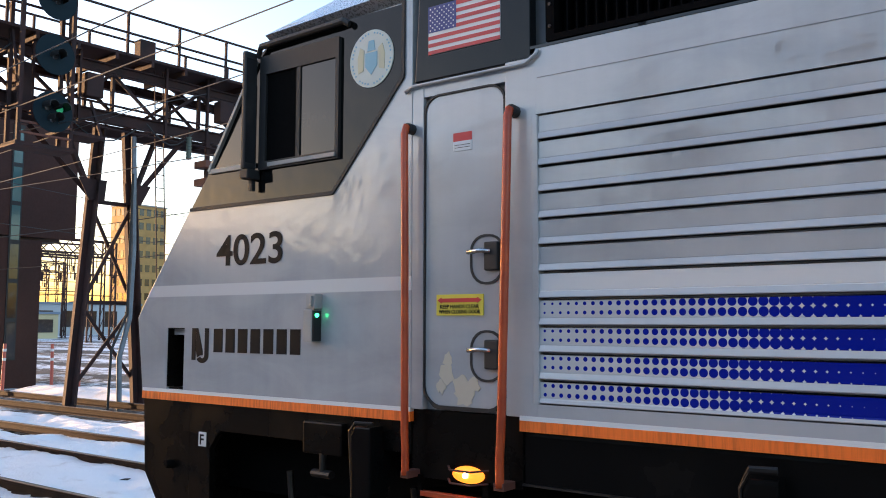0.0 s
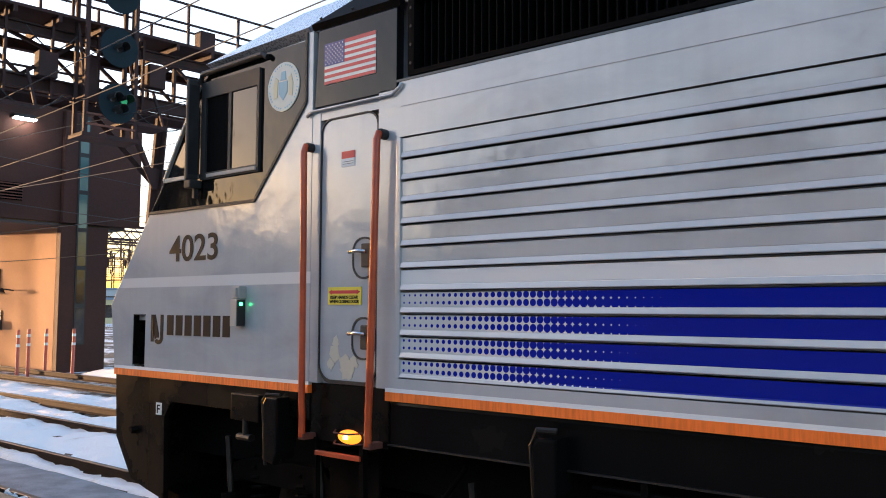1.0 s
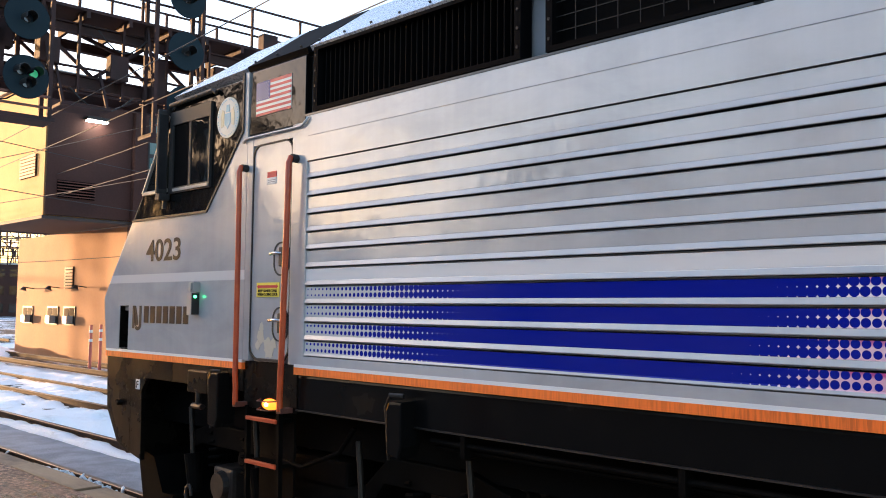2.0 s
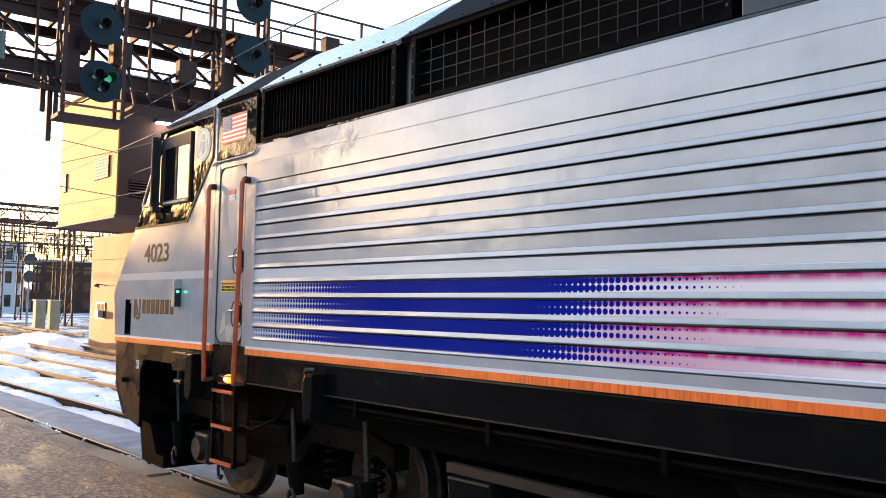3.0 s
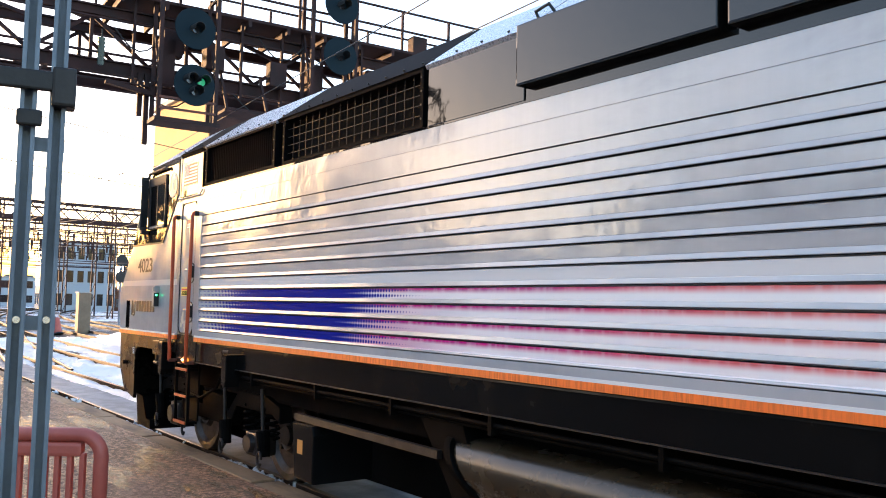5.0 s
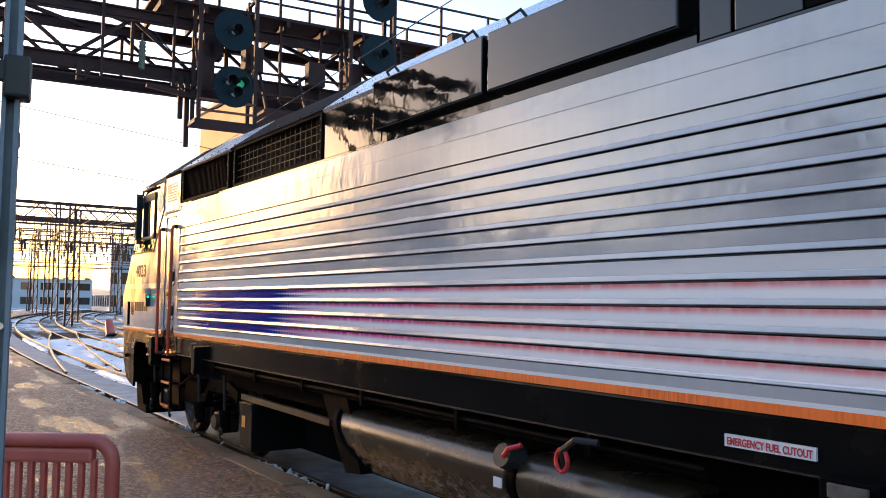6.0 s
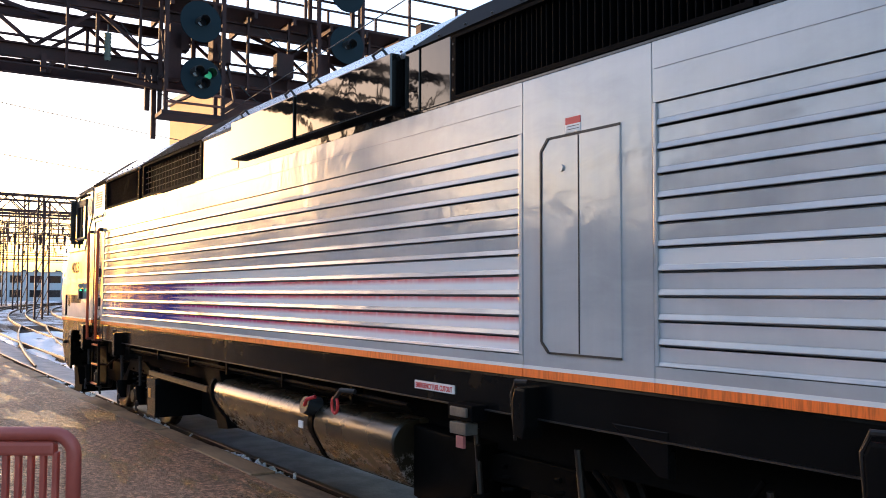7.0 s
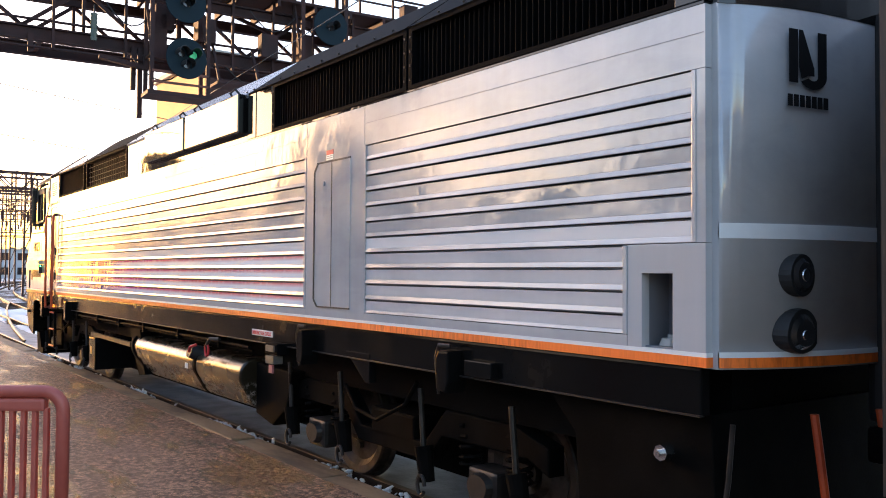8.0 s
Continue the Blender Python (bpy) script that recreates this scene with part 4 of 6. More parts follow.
def tanks(loco):
    arc = [(0.20 - 0.18 * math.cos(radians(q)), 0.835 + 0.18 * math.sin(radians(q))) for q in range(-30, 91, 8)]
    prof = [(0.42, 0.40), (0.28, 0.42), (0.20, 0.47), (0.16, 0.53)] + arc + [(2.6, 1.015), (2.6, 0.40)]

    def length(a, b, rake, proud, bevel):
        """A length of the tank between two ends, the first end raked."""
        bm, rows = bmesh.new(), []
        for x, inset, lean in ((a, bevel, rake), (a + bevel, 0.0, rake), (a + 3 * bevel, 0.0, rake), (b - 3 * bevel, 0.0, min(rake, 0.0)), (b - bevel, 0.0, min(rake, 0.0)), (b, bevel, min(rake, 0.0))):
            rows.append([bm.verts.new((x + abs(lean) * (1.015 - z) / 0.6, y + inset - proud if y < 1.5 else y, z - inset + proud if z > 0.9 else z)) for y, z in prof])
        for lo, hi in zip(rows, rows[1:]):
            for i in range(len(prof)):
                j = (i + 1) % len(prof)
                bm.faces.new((lo[i], lo[j], hi[j], hi[i]))
        bm.faces.new(rows[0]), bm.faces.new(rows[-1][::-1])
        return bm

    for a, b, rake in ((3.10, 5.86, 0.5), (5.95, 7.25, 0.0)):
        r = part("fuel_tank", length(a, b, rake, 0.0, 0.012), TANK, loco, "brown-black fuel tank with a rounded shoulder and muddy foot")
        for p in r.data.polygons:
            p.use_smooth = abs(p.normal.x) < 0.2
    part("tank_front", length(3.00, 3.092, -0.5, 0.02, 0.01), BLACK_MATT, loco, "raked black end plate of the fuel tank")
    part("tank_strap", length(5.865, 5.945, 0.0, 0.008, 0.006), BLACK_MATT, loco, "black strap round the tank joint")
    part("tank_end", plate([(7.26, 0.98), (8.05, 0.95), (7.95, 0.60), (7.65, 0.30), (7.26, 0.38)], 0.20, 2.6, 0.02), BLACK_MATT, loco, "black end of the fuel tank")
    c = part("filler_cap", rod(bmesh.new(), (5.88, 0.10, 0.96), (5.88, -0.03, 1.0), 0.10, 0.08, 18), RUBBER, loco, "fuel filler with a red cap")
    part("filler_lid", tube(bmesh.new(), [(5.93, -0.05, 1.0), (5.99, -0.06, 1.06), (6.07, -0.02, 1.09)], 0.018), RED, c)
    part("filler_tag", B(5.85, 5.93, -0.07, -0.06, 0.80, 0.86), WHITE, c)
    v = part("shutoff_lever", tube(bmesh.new(), [(6.45, 0.0, 1.0), (6.46, -0.04, 1.12), (6.58, -0.05, 1.2), (6.72, 0.0, 1.2)], 0.022), RUBBER, loco, "black hose with a red ring")
    part("lever_ring", tube(bmesh.new(), [(6.46 + 0.05 * math.cos(a), -0.04, 1.06 + 0.07 * math.sin(a)) for a in (2 * math.pi * k / 12 for k in range(13))], 0.014, 6), RED, v)
    # hanging equipment box and its carrier
    b = part("equipment_carrier", beam(bmesh.new(), (0.50, 0.05, 0.90), (3.0, 0.05, 0.88), 0.05, 0.06), DARK_STEEL, loco, "underframe carrier beam")
    e = part("equipment_box", plate([(0.56, 0.86), (0.98, 0.86), (1.02, 0.78), (1.02, 0.28), (0.62, 0.30)], -0.02, 0.6, 0.015), SILL_BLACK, b, "black equipment box with an orange label")
    part("box_label", B(0.69, 0.80, -0.024, -0.02, 0.60, 0.72), flat("orange_label", (0.62, 0.26, 0.05), 0.5), e)
    part("end_cover", plate([(2.55, 1.25), (3.15, 1.25), (3.5, 0.45), (3.2, 0.40)], 0.1, 2.4, 0.01), BLACK_MATT, loco)


VALVE_GREY = worn("valve_grey", (0.13, 0.12, 0.10), (0.06, 0.053, 0.045), 0.55, scale=6)


def sill_and_pipes(loco):
    part("side_sill", plate([(-2.31, 1.24), (13.15, 1.24), (13.15, 1.503), (-2.31, 1.503)], 0.035, 0.10, 0.012), SILL_BLACK, loco, "glossy black side sill")
    part("sill_lip", B(-2.31, 13.15, 0.02, 0.06, 1.236, 1.25), DARK_STEEL, loco)
    # Near-black boxes fill the space under the floor with painted shade.
    part("underfloor", B(-5.2, 13.1, 0.35, 2.65, 0.90, 1.50), DARK_VOID, loco, "underfloor equipment as one box, shade put into its colour")
    part("centre_sill", B(-4.9, 12.9, 0.98, 2.02, 0.10, 1.0), DARK_VOID, loco, "underfloor gear as one box, shade put into its colour")
    p = bmesh.new()
    for y, z, r in ((0.06, 1.17, 0.018), (0.10, 1.13, 0.014)):
        tube(p, [(-0.9, y, z), (3.0, y, z), (7.4, y, z - 0.01)], r)
    part("brake_pipe", p, BLACK_MATT, loco)
    for x in (-0.6, 0.9, 2.3, 3.6, 5.2, 6.6):
        part("pipe_clip", B(x - 0.02, x + 0.02, 0.03, 0.13, 1.10, 1.24), BLACK_MATT, loco)
    n = part("fuel_notice", B(7.53, 7.975, 0.022, 0.034, 1.355, 1.43), WHITE, loco, "white notice plate with red letters")
    words("notice_text", "EMERGENCY FUEL CUTOUT", 0.06, on_side(7.545, 1.372, 0.0205), RED, n, 0.415, 0.0015)
    v = part("valve_box", B(8.05, 8.32, -0.08, 0.05, 1.16, 1.29, bev=0.01), GRILLE, loco, "pair of grey valve boxes")
    part("valve_cover", B(8.10, 8.28, -0.10, -0.08, 1.19, 1.26, bev=0.006), VALVE_GREY, v)
    part("valve_cover", B(8.10, 8.28, -0.10, -0.0, 1.07, 1.15, bev=0.006), VALVE_GREY, v)
    part("valve_tag", B(8.16, 8.24, -0.09, -0.07, 0.98, 1.06), flat("red_tag", (0.35, 0.12, 0.12), 0.5), v)
    jb = part("junction_box", B(-3.82, -3.48, -0.02, 0.1, 1.25, 1.455, bev=0.012), SKIRT, loco, "black junction box with a tee fitting")
    t = rod(bmesh.new(), (-3.66, 0.0, 1.26), (-3.66, 0.0, 1.13), 0.022)
    rod(t, (-3.74, 0.0, 1.12), (-3.58, 0.0, 1.12), 0.028)
    part("tee_fitting", t, DARK_STEEL, jb)
    for x, a, b in ((-3.28, 0.98, 1.46), (-1.10, 1.05, 1.45), (8.80, 1.12, 1.47), (11.05, 1.12, 1.46)):
        jack_pad(loco, x, a, b)
    part("small_box", B(11.22, 11.52, -0.02, 0.1, 1.27, 1.43, bev=0.01), SILL_BLACK, loco)
    part("gusset", plate([(9.45, 1.33), (9.85, 1.33), (9.85, 1.05), (9.78, 1.05)], 0.03, 0.09, 0.006), SILL_BLACK, loco)
    part("end_post", plate([(11.9, 1.24), (13.15, 1.24), (13.2, 0.25), (12.2, 0.30), (12.15, 1.0)], 0.12, 2.85, 0.01), BLACK_MATT, loco, "black rear skirt")
    part("coupling_nut", rod(rod(bmesh.new(), (12.85, 0.12, 1.0), (12.85, 0.06, 1.0), 0.05, 0.045, 8), (12.85, 0.06, 1.0), (12.85, 0.03, 1.0), 0.02), CHROME, loco)
    for dx, y, c in ((13.45, 0.55, ORANGE_RAIL), (13.55, 1.0, ORANGE_RAIL)):
        part("end_cable", tube(bmesh.new(), [(dx, y, 1.25), (dx + 0.02, y, 1.1), (dx + 0.06, y, 0.8), (dx + 0.2, y + 0.1, 0.55)], 0.022), c, loco)
    part("end_pipe", tube(bmesh.new(), [(13.25, 0.16, 1.2), (13.23, 0.15, 0.9), (13.18, 0.14, 0.6)], 0.014), DARK_STEEL, loco)


def rear_end(loco):
    """Rear face: lamps, the mark, the band and the stripe round the corner."""
    def face(y):
        return 13.22 + bulge(y, 0.30)
    for z0, z1, mat, nm in ((2.21, 2.285, WHITE, "white_stripe"), (1.568, 1.60, WHITE, "white_stripe"), (1.505, 1.568, ORANGE, "orange_stripe"), (3.375, 3.87, BLACK_GLOSS, "roof_end")):
        bm = bmesh.new()
        ys = [0.05, 0.07, 0.095, 0.125, 0.19, 0.25, 0.34, 0.45, 0.6, 0.8, 1.0, 1.2, 1.5, 1.8, 2.2, 2.55, 2.75, 2.95]
        lo = [bm.verts.new((face(y) + 0.004, y, z0)) for y in ys]
        hi = [bm.verts.new((face(y) + 0.004, y, z1)) for y in ys]
        for i in range(len(ys) - 1):
            bm.faces.new((lo[i], lo[i + 1], hi[i + 1], hi[i]))
        r = bmesh.ops.extrude_face_region(bm, geom=bm.faces[:])
        bmesh.ops.translate(bm, vec=(-0.01, 0, 0), verts=[v for v in r["geom"] if isinstance(v, bmesh.types.BMVert)])
        part(nm, bm, mat, loco)
    for z, wide in ((2.03, 0.92), (1.725, 1.2)):
        y = 0.45
        x = face(y)
        b = part("marker_lamp", rod(bmesh.new(), (x - 0.08, y, z), (x + 0.03, y, z), 0.125 * wide, 0.115 * wide, 24), RUBBER, loco, "round black marker lamp")
        part("lens", rod(bmesh.new(), (x + 0.025, y, z), (x + 0.045, y, z), 0.10 * wide, 0.07 * wide, 24), LENS if z > 1.9 else CHROME, b)
        part("bulb", rod(bmesh.new(), (x + 0.043, y, z), (x + 0.05, y, z), 0.035, 0.03, 12), CHROME, b)
    m = pose(face(0.38) + 0.03, 0.37, 0, 0, 0, 80)
    logo(loco, 0.0, 2.995, 0.27, m)
    for i in range(7):
        bm = B(-0.01 + i * 0.042, -0.01 + i * 0.042 + 0.032, -0.003, 0.0, 2.875, 2.935)
        bm.transform(m)
        part("name_bar", bm, INK, loco)


def gangway(loco):
    g = part("gangway_frame", B(13.45, 13.95, 1.05, 1.95, 1.15, 3.45, bev=0.05), RUBBER, loco, "black gangway frame")
    part("buffer_plate", B(13.5, 14.0, 0.95, 2.05, 0.95, 1.15, bev=0.03), BLACK_MATT, g)


def coach():
    """The coach coupled behind: only its near corner comes into view."""
    c = thing("passenger_coach", "silver ribbed passenger coach coupled behind the locomotive", "railway coach")
    bm = bmesh.new()
    prof = [(0.0, 1.1), (0.0, 3.2), (0.15, 3.7), (0.6, 4.1), (1.5, 4.25), (2.4, 4.1), (2.85, 3.7), (3.0, 3.2), (3.0, 1.1)]
    a, b = [bm.verts.new((14.1, y, z)) for y, z in prof], [bm.verts.new((39.0, y, z)) for y, z in prof]
    for i in range(len(prof)):
        j = (i + 1) % len(prof)
        bm.faces.new((a[i], a[j], b[j], b[i]))
    bm.faces.new(a), bm.faces.new(b[::-1])
    part("coach_body", bm, SILVER, c)
    part("end_wall", B(14.04, 14.098, 0.06, 2.94, 1.12, 3.55), RUBBER, c, "dark end wall with its gangway door")
    for k in range(8):
        part("window", B(16 + 2.6 * k, 17.7 + 2.6 * k, -0.01, 0.02, 2.35, 3.05), LENS, c)
    part("underframe", B(14.4, 38.7, 0.2, 2.8, 0.45, 1.1), BLACK_MATT, c)
    for xc in (17.0, 36.0):
        part("bogie", bogie_frame(xc, 0.35), BLACK_MATT, c)
        for dx in (-1.25, 1.25):
            w = part("wheel", wheel_mesh(), DARK_STEEL, c)
            w.location = (xc + dx, 0.72, RAIL + 0.5)
    return c


loco = thing("locomotive", "silver diesel locomotive with orange stripe and ribbed sides on the track", "locomotive")
build_core(loco)
side_sheets(loco)
lettering(loco)
rails(loco)
roof_line(loco)
skirt_and_steps(loco)
sill_and_pipes(loco)
tanks(loco)
for xc in (-2.4, 9.77):
    bogie(loco, xc)
wheelsets(loco)
rear_end(loco)
gangway(loco)
coach_car = coach()


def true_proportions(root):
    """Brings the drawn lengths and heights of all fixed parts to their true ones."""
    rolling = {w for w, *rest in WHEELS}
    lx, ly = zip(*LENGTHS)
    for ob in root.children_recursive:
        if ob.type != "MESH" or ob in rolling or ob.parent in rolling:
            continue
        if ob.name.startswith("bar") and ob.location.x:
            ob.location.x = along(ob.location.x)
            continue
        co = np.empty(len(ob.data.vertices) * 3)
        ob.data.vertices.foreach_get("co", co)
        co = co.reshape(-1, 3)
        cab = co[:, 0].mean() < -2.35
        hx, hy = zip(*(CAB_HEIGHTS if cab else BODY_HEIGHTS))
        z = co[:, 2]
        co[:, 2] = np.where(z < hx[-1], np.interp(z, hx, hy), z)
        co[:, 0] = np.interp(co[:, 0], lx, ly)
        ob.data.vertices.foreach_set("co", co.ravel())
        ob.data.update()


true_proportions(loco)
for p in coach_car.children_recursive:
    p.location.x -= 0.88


# ---- ground, tracks, platform ----
def bend(x):
    """How far the tracks swing aside beyond the signal bridge."""
    return 6.0 * ((-20 - x) / 73.0) ** 2 if x < -20 else 0.0


def ground_sheet():
    bm = bmesh.new()
    bmesh.ops.create_grid(bm, x_segments=40, y_segments=40, size=1500)
    bmesh.ops.translate(bm, vec=(0, 0, -0.16), verts=bm.verts)
    ob = new("ground", mesh_of(bm, YARD))
    tagged(ob, "frozen rail yard ground with patches of old snow", "ground", kind="structure")


def snow_cover(x0, x1, y0, y1, step, base, amp, seed, keep=-9.0):
    """Trodden snow between and beside the rails."""
    bm = bmesh.new()
    nx, ny = int((x1 - x0) / step), int((y1 - y0) / step)
    vs = {}
    for i in range(nx + 1):
        for j in range(ny + 1):
            x, y = x0 + i * step, y0 + j * step
            v = noise.fractal(Vector((x * 0.35 + seed, y * 0.8, seed)), 1.0, 2.0, 5)
            w = noise.fractal(Vector((x * 2.1, y * 2.6, seed + 7)), 1.0, 2.0, 3)
            z = base + amp * v + 0.4 * amp * w
            near = min(abs(y - r) for r in (0.7825, 2.2175, 4.0, 5.44))
            z = min(z, RAIL - 0.035 - 0.05 * max(0.0, 1 - near / 0.25)) if near < 0.6 else z
            edge = min(i, j, nx - i, ny - j)
            vs[i, j] = bm.verts.new((x, y + bend(x), z - (0.25 if edge == 0 else 0.0)))
    for i in range(nx):
        for j in range(ny):
            bm.faces.new((vs[i, j], vs[i + 1, j], vs[i + 1, j + 1], vs[i, j + 1]))
    return bm


def rail_bar(path, half=0.0):
    """A flat-bottomed rail swept along a path of (x, y)."""
    prof = [(-0.07, -0.17), (0.07, -0.17), (0.07, -0.155), (0.012, -0.13), (0.012, -0.045), (0.036, -0.035), (0.036, -0.008), (0.028, 0.0), (-0.028, 0.0), (-0.036, -0.008), (-0.036, -0.035), (-0.012, -0.045), (-0.012, -0.13), (-0.07, -0.155)]
    bm = bmesh.new()
    rings = []
    for i, (x, y) in enumerate(path):
        a, b = path[max(0, i - 1)], path[min(len(path) - 1, i + 1)]
        d = Vector((b[0] - a[0], b[1] - a[1], 0)).normalized()
        nrm = Vector((-d.y, d.x, 0))
        rings.append([bm.verts.new(Vector((x, y, RAIL + pz)) + nrm * px) for px, pz in prof])
    n = len(prof)
    for a, b in zip(rings, rings[1:]):
        for k in range(n):
            f = bm.faces.new((a[k], a[(k + 1) % n], b[(k + 1) % n], b[k]))
            f.material_index = 1 if 6 <= k <= 8 else 0
    bm.faces.new(rings[0]), bm.faces.new(rings[-1][::-1])
    return bm


TIE = None


def track(name, centre, x0, x1, label, ties=True):
    """Two rails and their sleepers along the line y = centre(x)."""
    global TIE
    root = thing(name, label, "railway track", kind="structure")
    xs = []
    x = x1
    while x > x0:
        xs.append(x)
        x -= 4.0 if x < -18 else 12.0
    xs.append(x0)
    for off in (-0.7175, 0.7175):
        me = mesh_of(rail_bar([(x, centre(x) + off) for x in xs]), RAIL_STEEL)
        me.materials.append(RAIL_TOP)
        r = new("rail", me)
        r.parent = root
    if ties:
        if TIE is None:
            TIE = mesh_of(B(-0.12, 0.12, -1.3, 1.3, -0.18, 0.0, bev=0.012), TIMBER)
        x = min(x1, 4.0)
        k = 0
        while x > max(x0, -62) and k < 110:
            t = new("tie", TIE)
            t.parent = root
            t.matrix_basis = pose(x, centre(x), RAIL - 0.165 + 0.006 * math.sin(k * 2.3), 0, 0, 0.8 * math.sin(k * 1.7))
            x -= 0.6
            k += 1
    return root


def edge_y(x):
    return 0.30 + bend(x)


def platform():
    bm = bmesh.new()
    xs = [60, 20, 0, -10, -20, -30, -40, -55, -70, -90, -120, -160]
    a = [bm.verts.new((x, edge_y(x), 0.10)) for x in xs]
    b = [bm.verts.new((x, -14 + 0.3 * bend(x), 0.115)) for x in xs]
    for i in range(len(xs) - 1):
        bm.faces.new((a[i], a[i + 1], b[i + 1], b[i]))
    r = bmesh.ops.extrude_face_region(bm, geom=bm.faces[:])
    bmesh.ops.translate(bm, vec=(0, 0, -0.3), verts=[v for v in r["geom"] if isinstance(v, bmesh.types.BMVert)])
    ob = new("pavement", mesh_of(bm, ASPHALT))
    tagged(ob, "cracked damp asphalt of a low platform", "platform", kind="structure")
    edge = thing("platform_edge", "rotten timber edge along the asphalt", "timber edge", kind="structure")
    rng = random.Random(8)
    x = 6.0
    while x > -46:
        ln = rng.uniform(1.8, 2.6)
        part("plank", B(x - ln + 0.02, x, edge_y(x - ln / 2) - 0.005, edge_y(x - ln / 2) + 0.30 + rng.uniform(-0.03, 0.03), -0.1, 0.100 + rng.uniform(-0.02, 0.014), bev=0.015), TIMBER_EDGE, edge)
        x -= ln
    cl = bmesh.new()
    for i in range(620):
        x = rng.uniform(-24, 4)
        if math.sin(x * 1.7) + 0.6 * math.sin(x * 4.1 + 1) < rng.uniform(-0.6, 0.6):
            continue
        r = rng.uniform(0.010, 0.036)
        m = Matrix.LocRotScale((x, edge_y(x) + 0.345 + rng.gauss(0, 0.035) + 0.03 * math.sin(x * 3), RAIL - 0.015), Euler((rng.random(), rng.random(), rng.random() * 6)), (r * rng.uniform(1, 2.4), r, r * 0.6))
        bmesh.ops.create_icosphere(cl, subdivisions=1, radius=1, matrix=m)
    s = new("snow_crumbs", mesh_of(cl, SNOW, True))
    tagged(s, "crumbs of snow along the platform edge", "snow", kind="stuff")


ground_sheet()
tagged(new("snow_bed", mesh_of(snow_cover(-50, 4, 1.85, 7.2, 0.13, -0.025, 0.13, 3.0), SNOW, True)), "trodden snow between the tracks", "snow", kind="stuff")
tagged(new("snow_bed", mesh_of(snow_cover(-64, 14, 0.62, 2.2, 0.2, -0.025, 0.03, 5.0), SHADED_SNOW, True)), "snow between the rails, coloured dark for shade under the train", "snow", kind="stuff")
platform()
track("track_near", lambda x: 1.5 + bend(x), -260, 60, "rusty rails on timber sleepers under the locomotive")
track("track_far", lambda x: 4.72 + bend(x), -260, 60, "rusty rails half sunk in snow")
track("track_back", lambda x: 8.6 + bend(x), -260, 60, "rusty rails before the signal tower", ties=False)
track("track_crossover", lambda x: 1.5 + bend(x) + 3.22 * min(1.0, max(0.0, (-24 - x) / 34)) ** 1.0, -58, -26, "crossover rails between two tracks", ties=False)
track("track_outer", lambda x: 12.5 + bend(x), -260, -52, "far rails in the yard", ties=False)


def snow_bank(name, x, y, lx, ly, h, seed, label):
    bm = bmesh.new()
    nx, ny = 36, 18
    vs = {}
    for i in range(nx + 1):
        for j in range(ny + 1):
            u, v = i / nx * 2 - 1, j / ny * 2 - 1
            r = max(0.0, 1 - (u * u + v * v))
            z = h * r ** 0.6 * (0.75 + 0.5 * noise.fractal(Vector((u * 2.5 + seed, v * 2, seed)), 1.0, 2.0, 4)) - 0.05
            vs[i, j] = bm.verts.new((u * lx / 2, v * ly / 2, z))
    for i in range(nx):
        for j in range(ny):
            bm.faces.new((vs[i, j], vs[i + 1, j], vs[i + 1, j + 1], vs[i, j + 1]))
    ob = new(name, mesh_of(bm, SNOW, True))
    ob.matrix_world = pose(x, y, -0.1)
    tagged(ob, label, "snow", kind="stuff")


snow_bank("snow_bank", -44, 9.6, 12, 3.0, 0.62, 2.0, "ploughed bank of snow beside the tracks")
snow_bank("snow_bank", -24, 11.2, 9, 2.0, 0.35, 9.0, "low bank of snow under the signal bridge")
snow_bank("snow_bank", -14, 6.9, 9, 1.2, 0.28, 12.0, "low ridge of snow beside the rails")


# ---- signal bridge ----
gantry = thing("signal_bridge", "rusty riveted steel signal bridge spanning the tracks", "signal bridge", at=pose(-20.52, 0.3, 0, 0, 0, -4))
Y0, Y1 = -12.0, 24.0
for gx in (0.0, -1.5):
    for z, h in ((7.34, 0.28), (8.62, 0.20)):
        part("chord", B(gx - 0.03, gx + 0.03, Y0, Y1, z - h / 2, z + h / 2), RUST, gantry, "riveted chord")
        for s in (-1, 1):
            part("flange", B(gx - 0.10, gx + 0.10, Y0, Y1, z + s * h / 2 - 0.018, z + s * h / 2 + 0.018), RUST, gantry)
    n = 28
    for i in range(n):
        ya, yb = Y0 + (Y1 - Y0) * i / n, Y0 + (Y1 - Y0) * (i + 1) / n
        lo, hi = 7.49, 8.50
        part("brace", beam(bmesh.new(), (gx, ya, lo if i % 2 else hi), (gx, yb, hi if i % 2 else lo), 0.085, 0.05), RUST, gantry)
        if i % 2 == 0:
            part("upright", beam(bmesh.new(), (gx, ya, lo), (gx, ya, hi), 0.11, 0.07), RUST, gantry)
for i in range(19):
    y = Y0 + 2 * i
    part("cross_tie", beam(bmesh.new(), (0, y, 7.3), (-1.5, y, 7.3), 0.1), RUST, gantry)
    part("cross_tie", beam(bmesh.new(), (0, y, 8.6), (-1.5, min(y + 2, Y1), 8.6), 0.08), RUST, gantry)
part("walkway", B(-1.6, 0.45, 1.2, Y1, 8.95, 9.02), RUST, gantry, "steel walkway deck")
for i in range(23):
    y = 1.4 + i
    part("deck_joist", beam(bmesh.new(), (-1.6, y, 8.86), (0.5, y, 8.86), 0.08, 0.16), RUST, gantry)
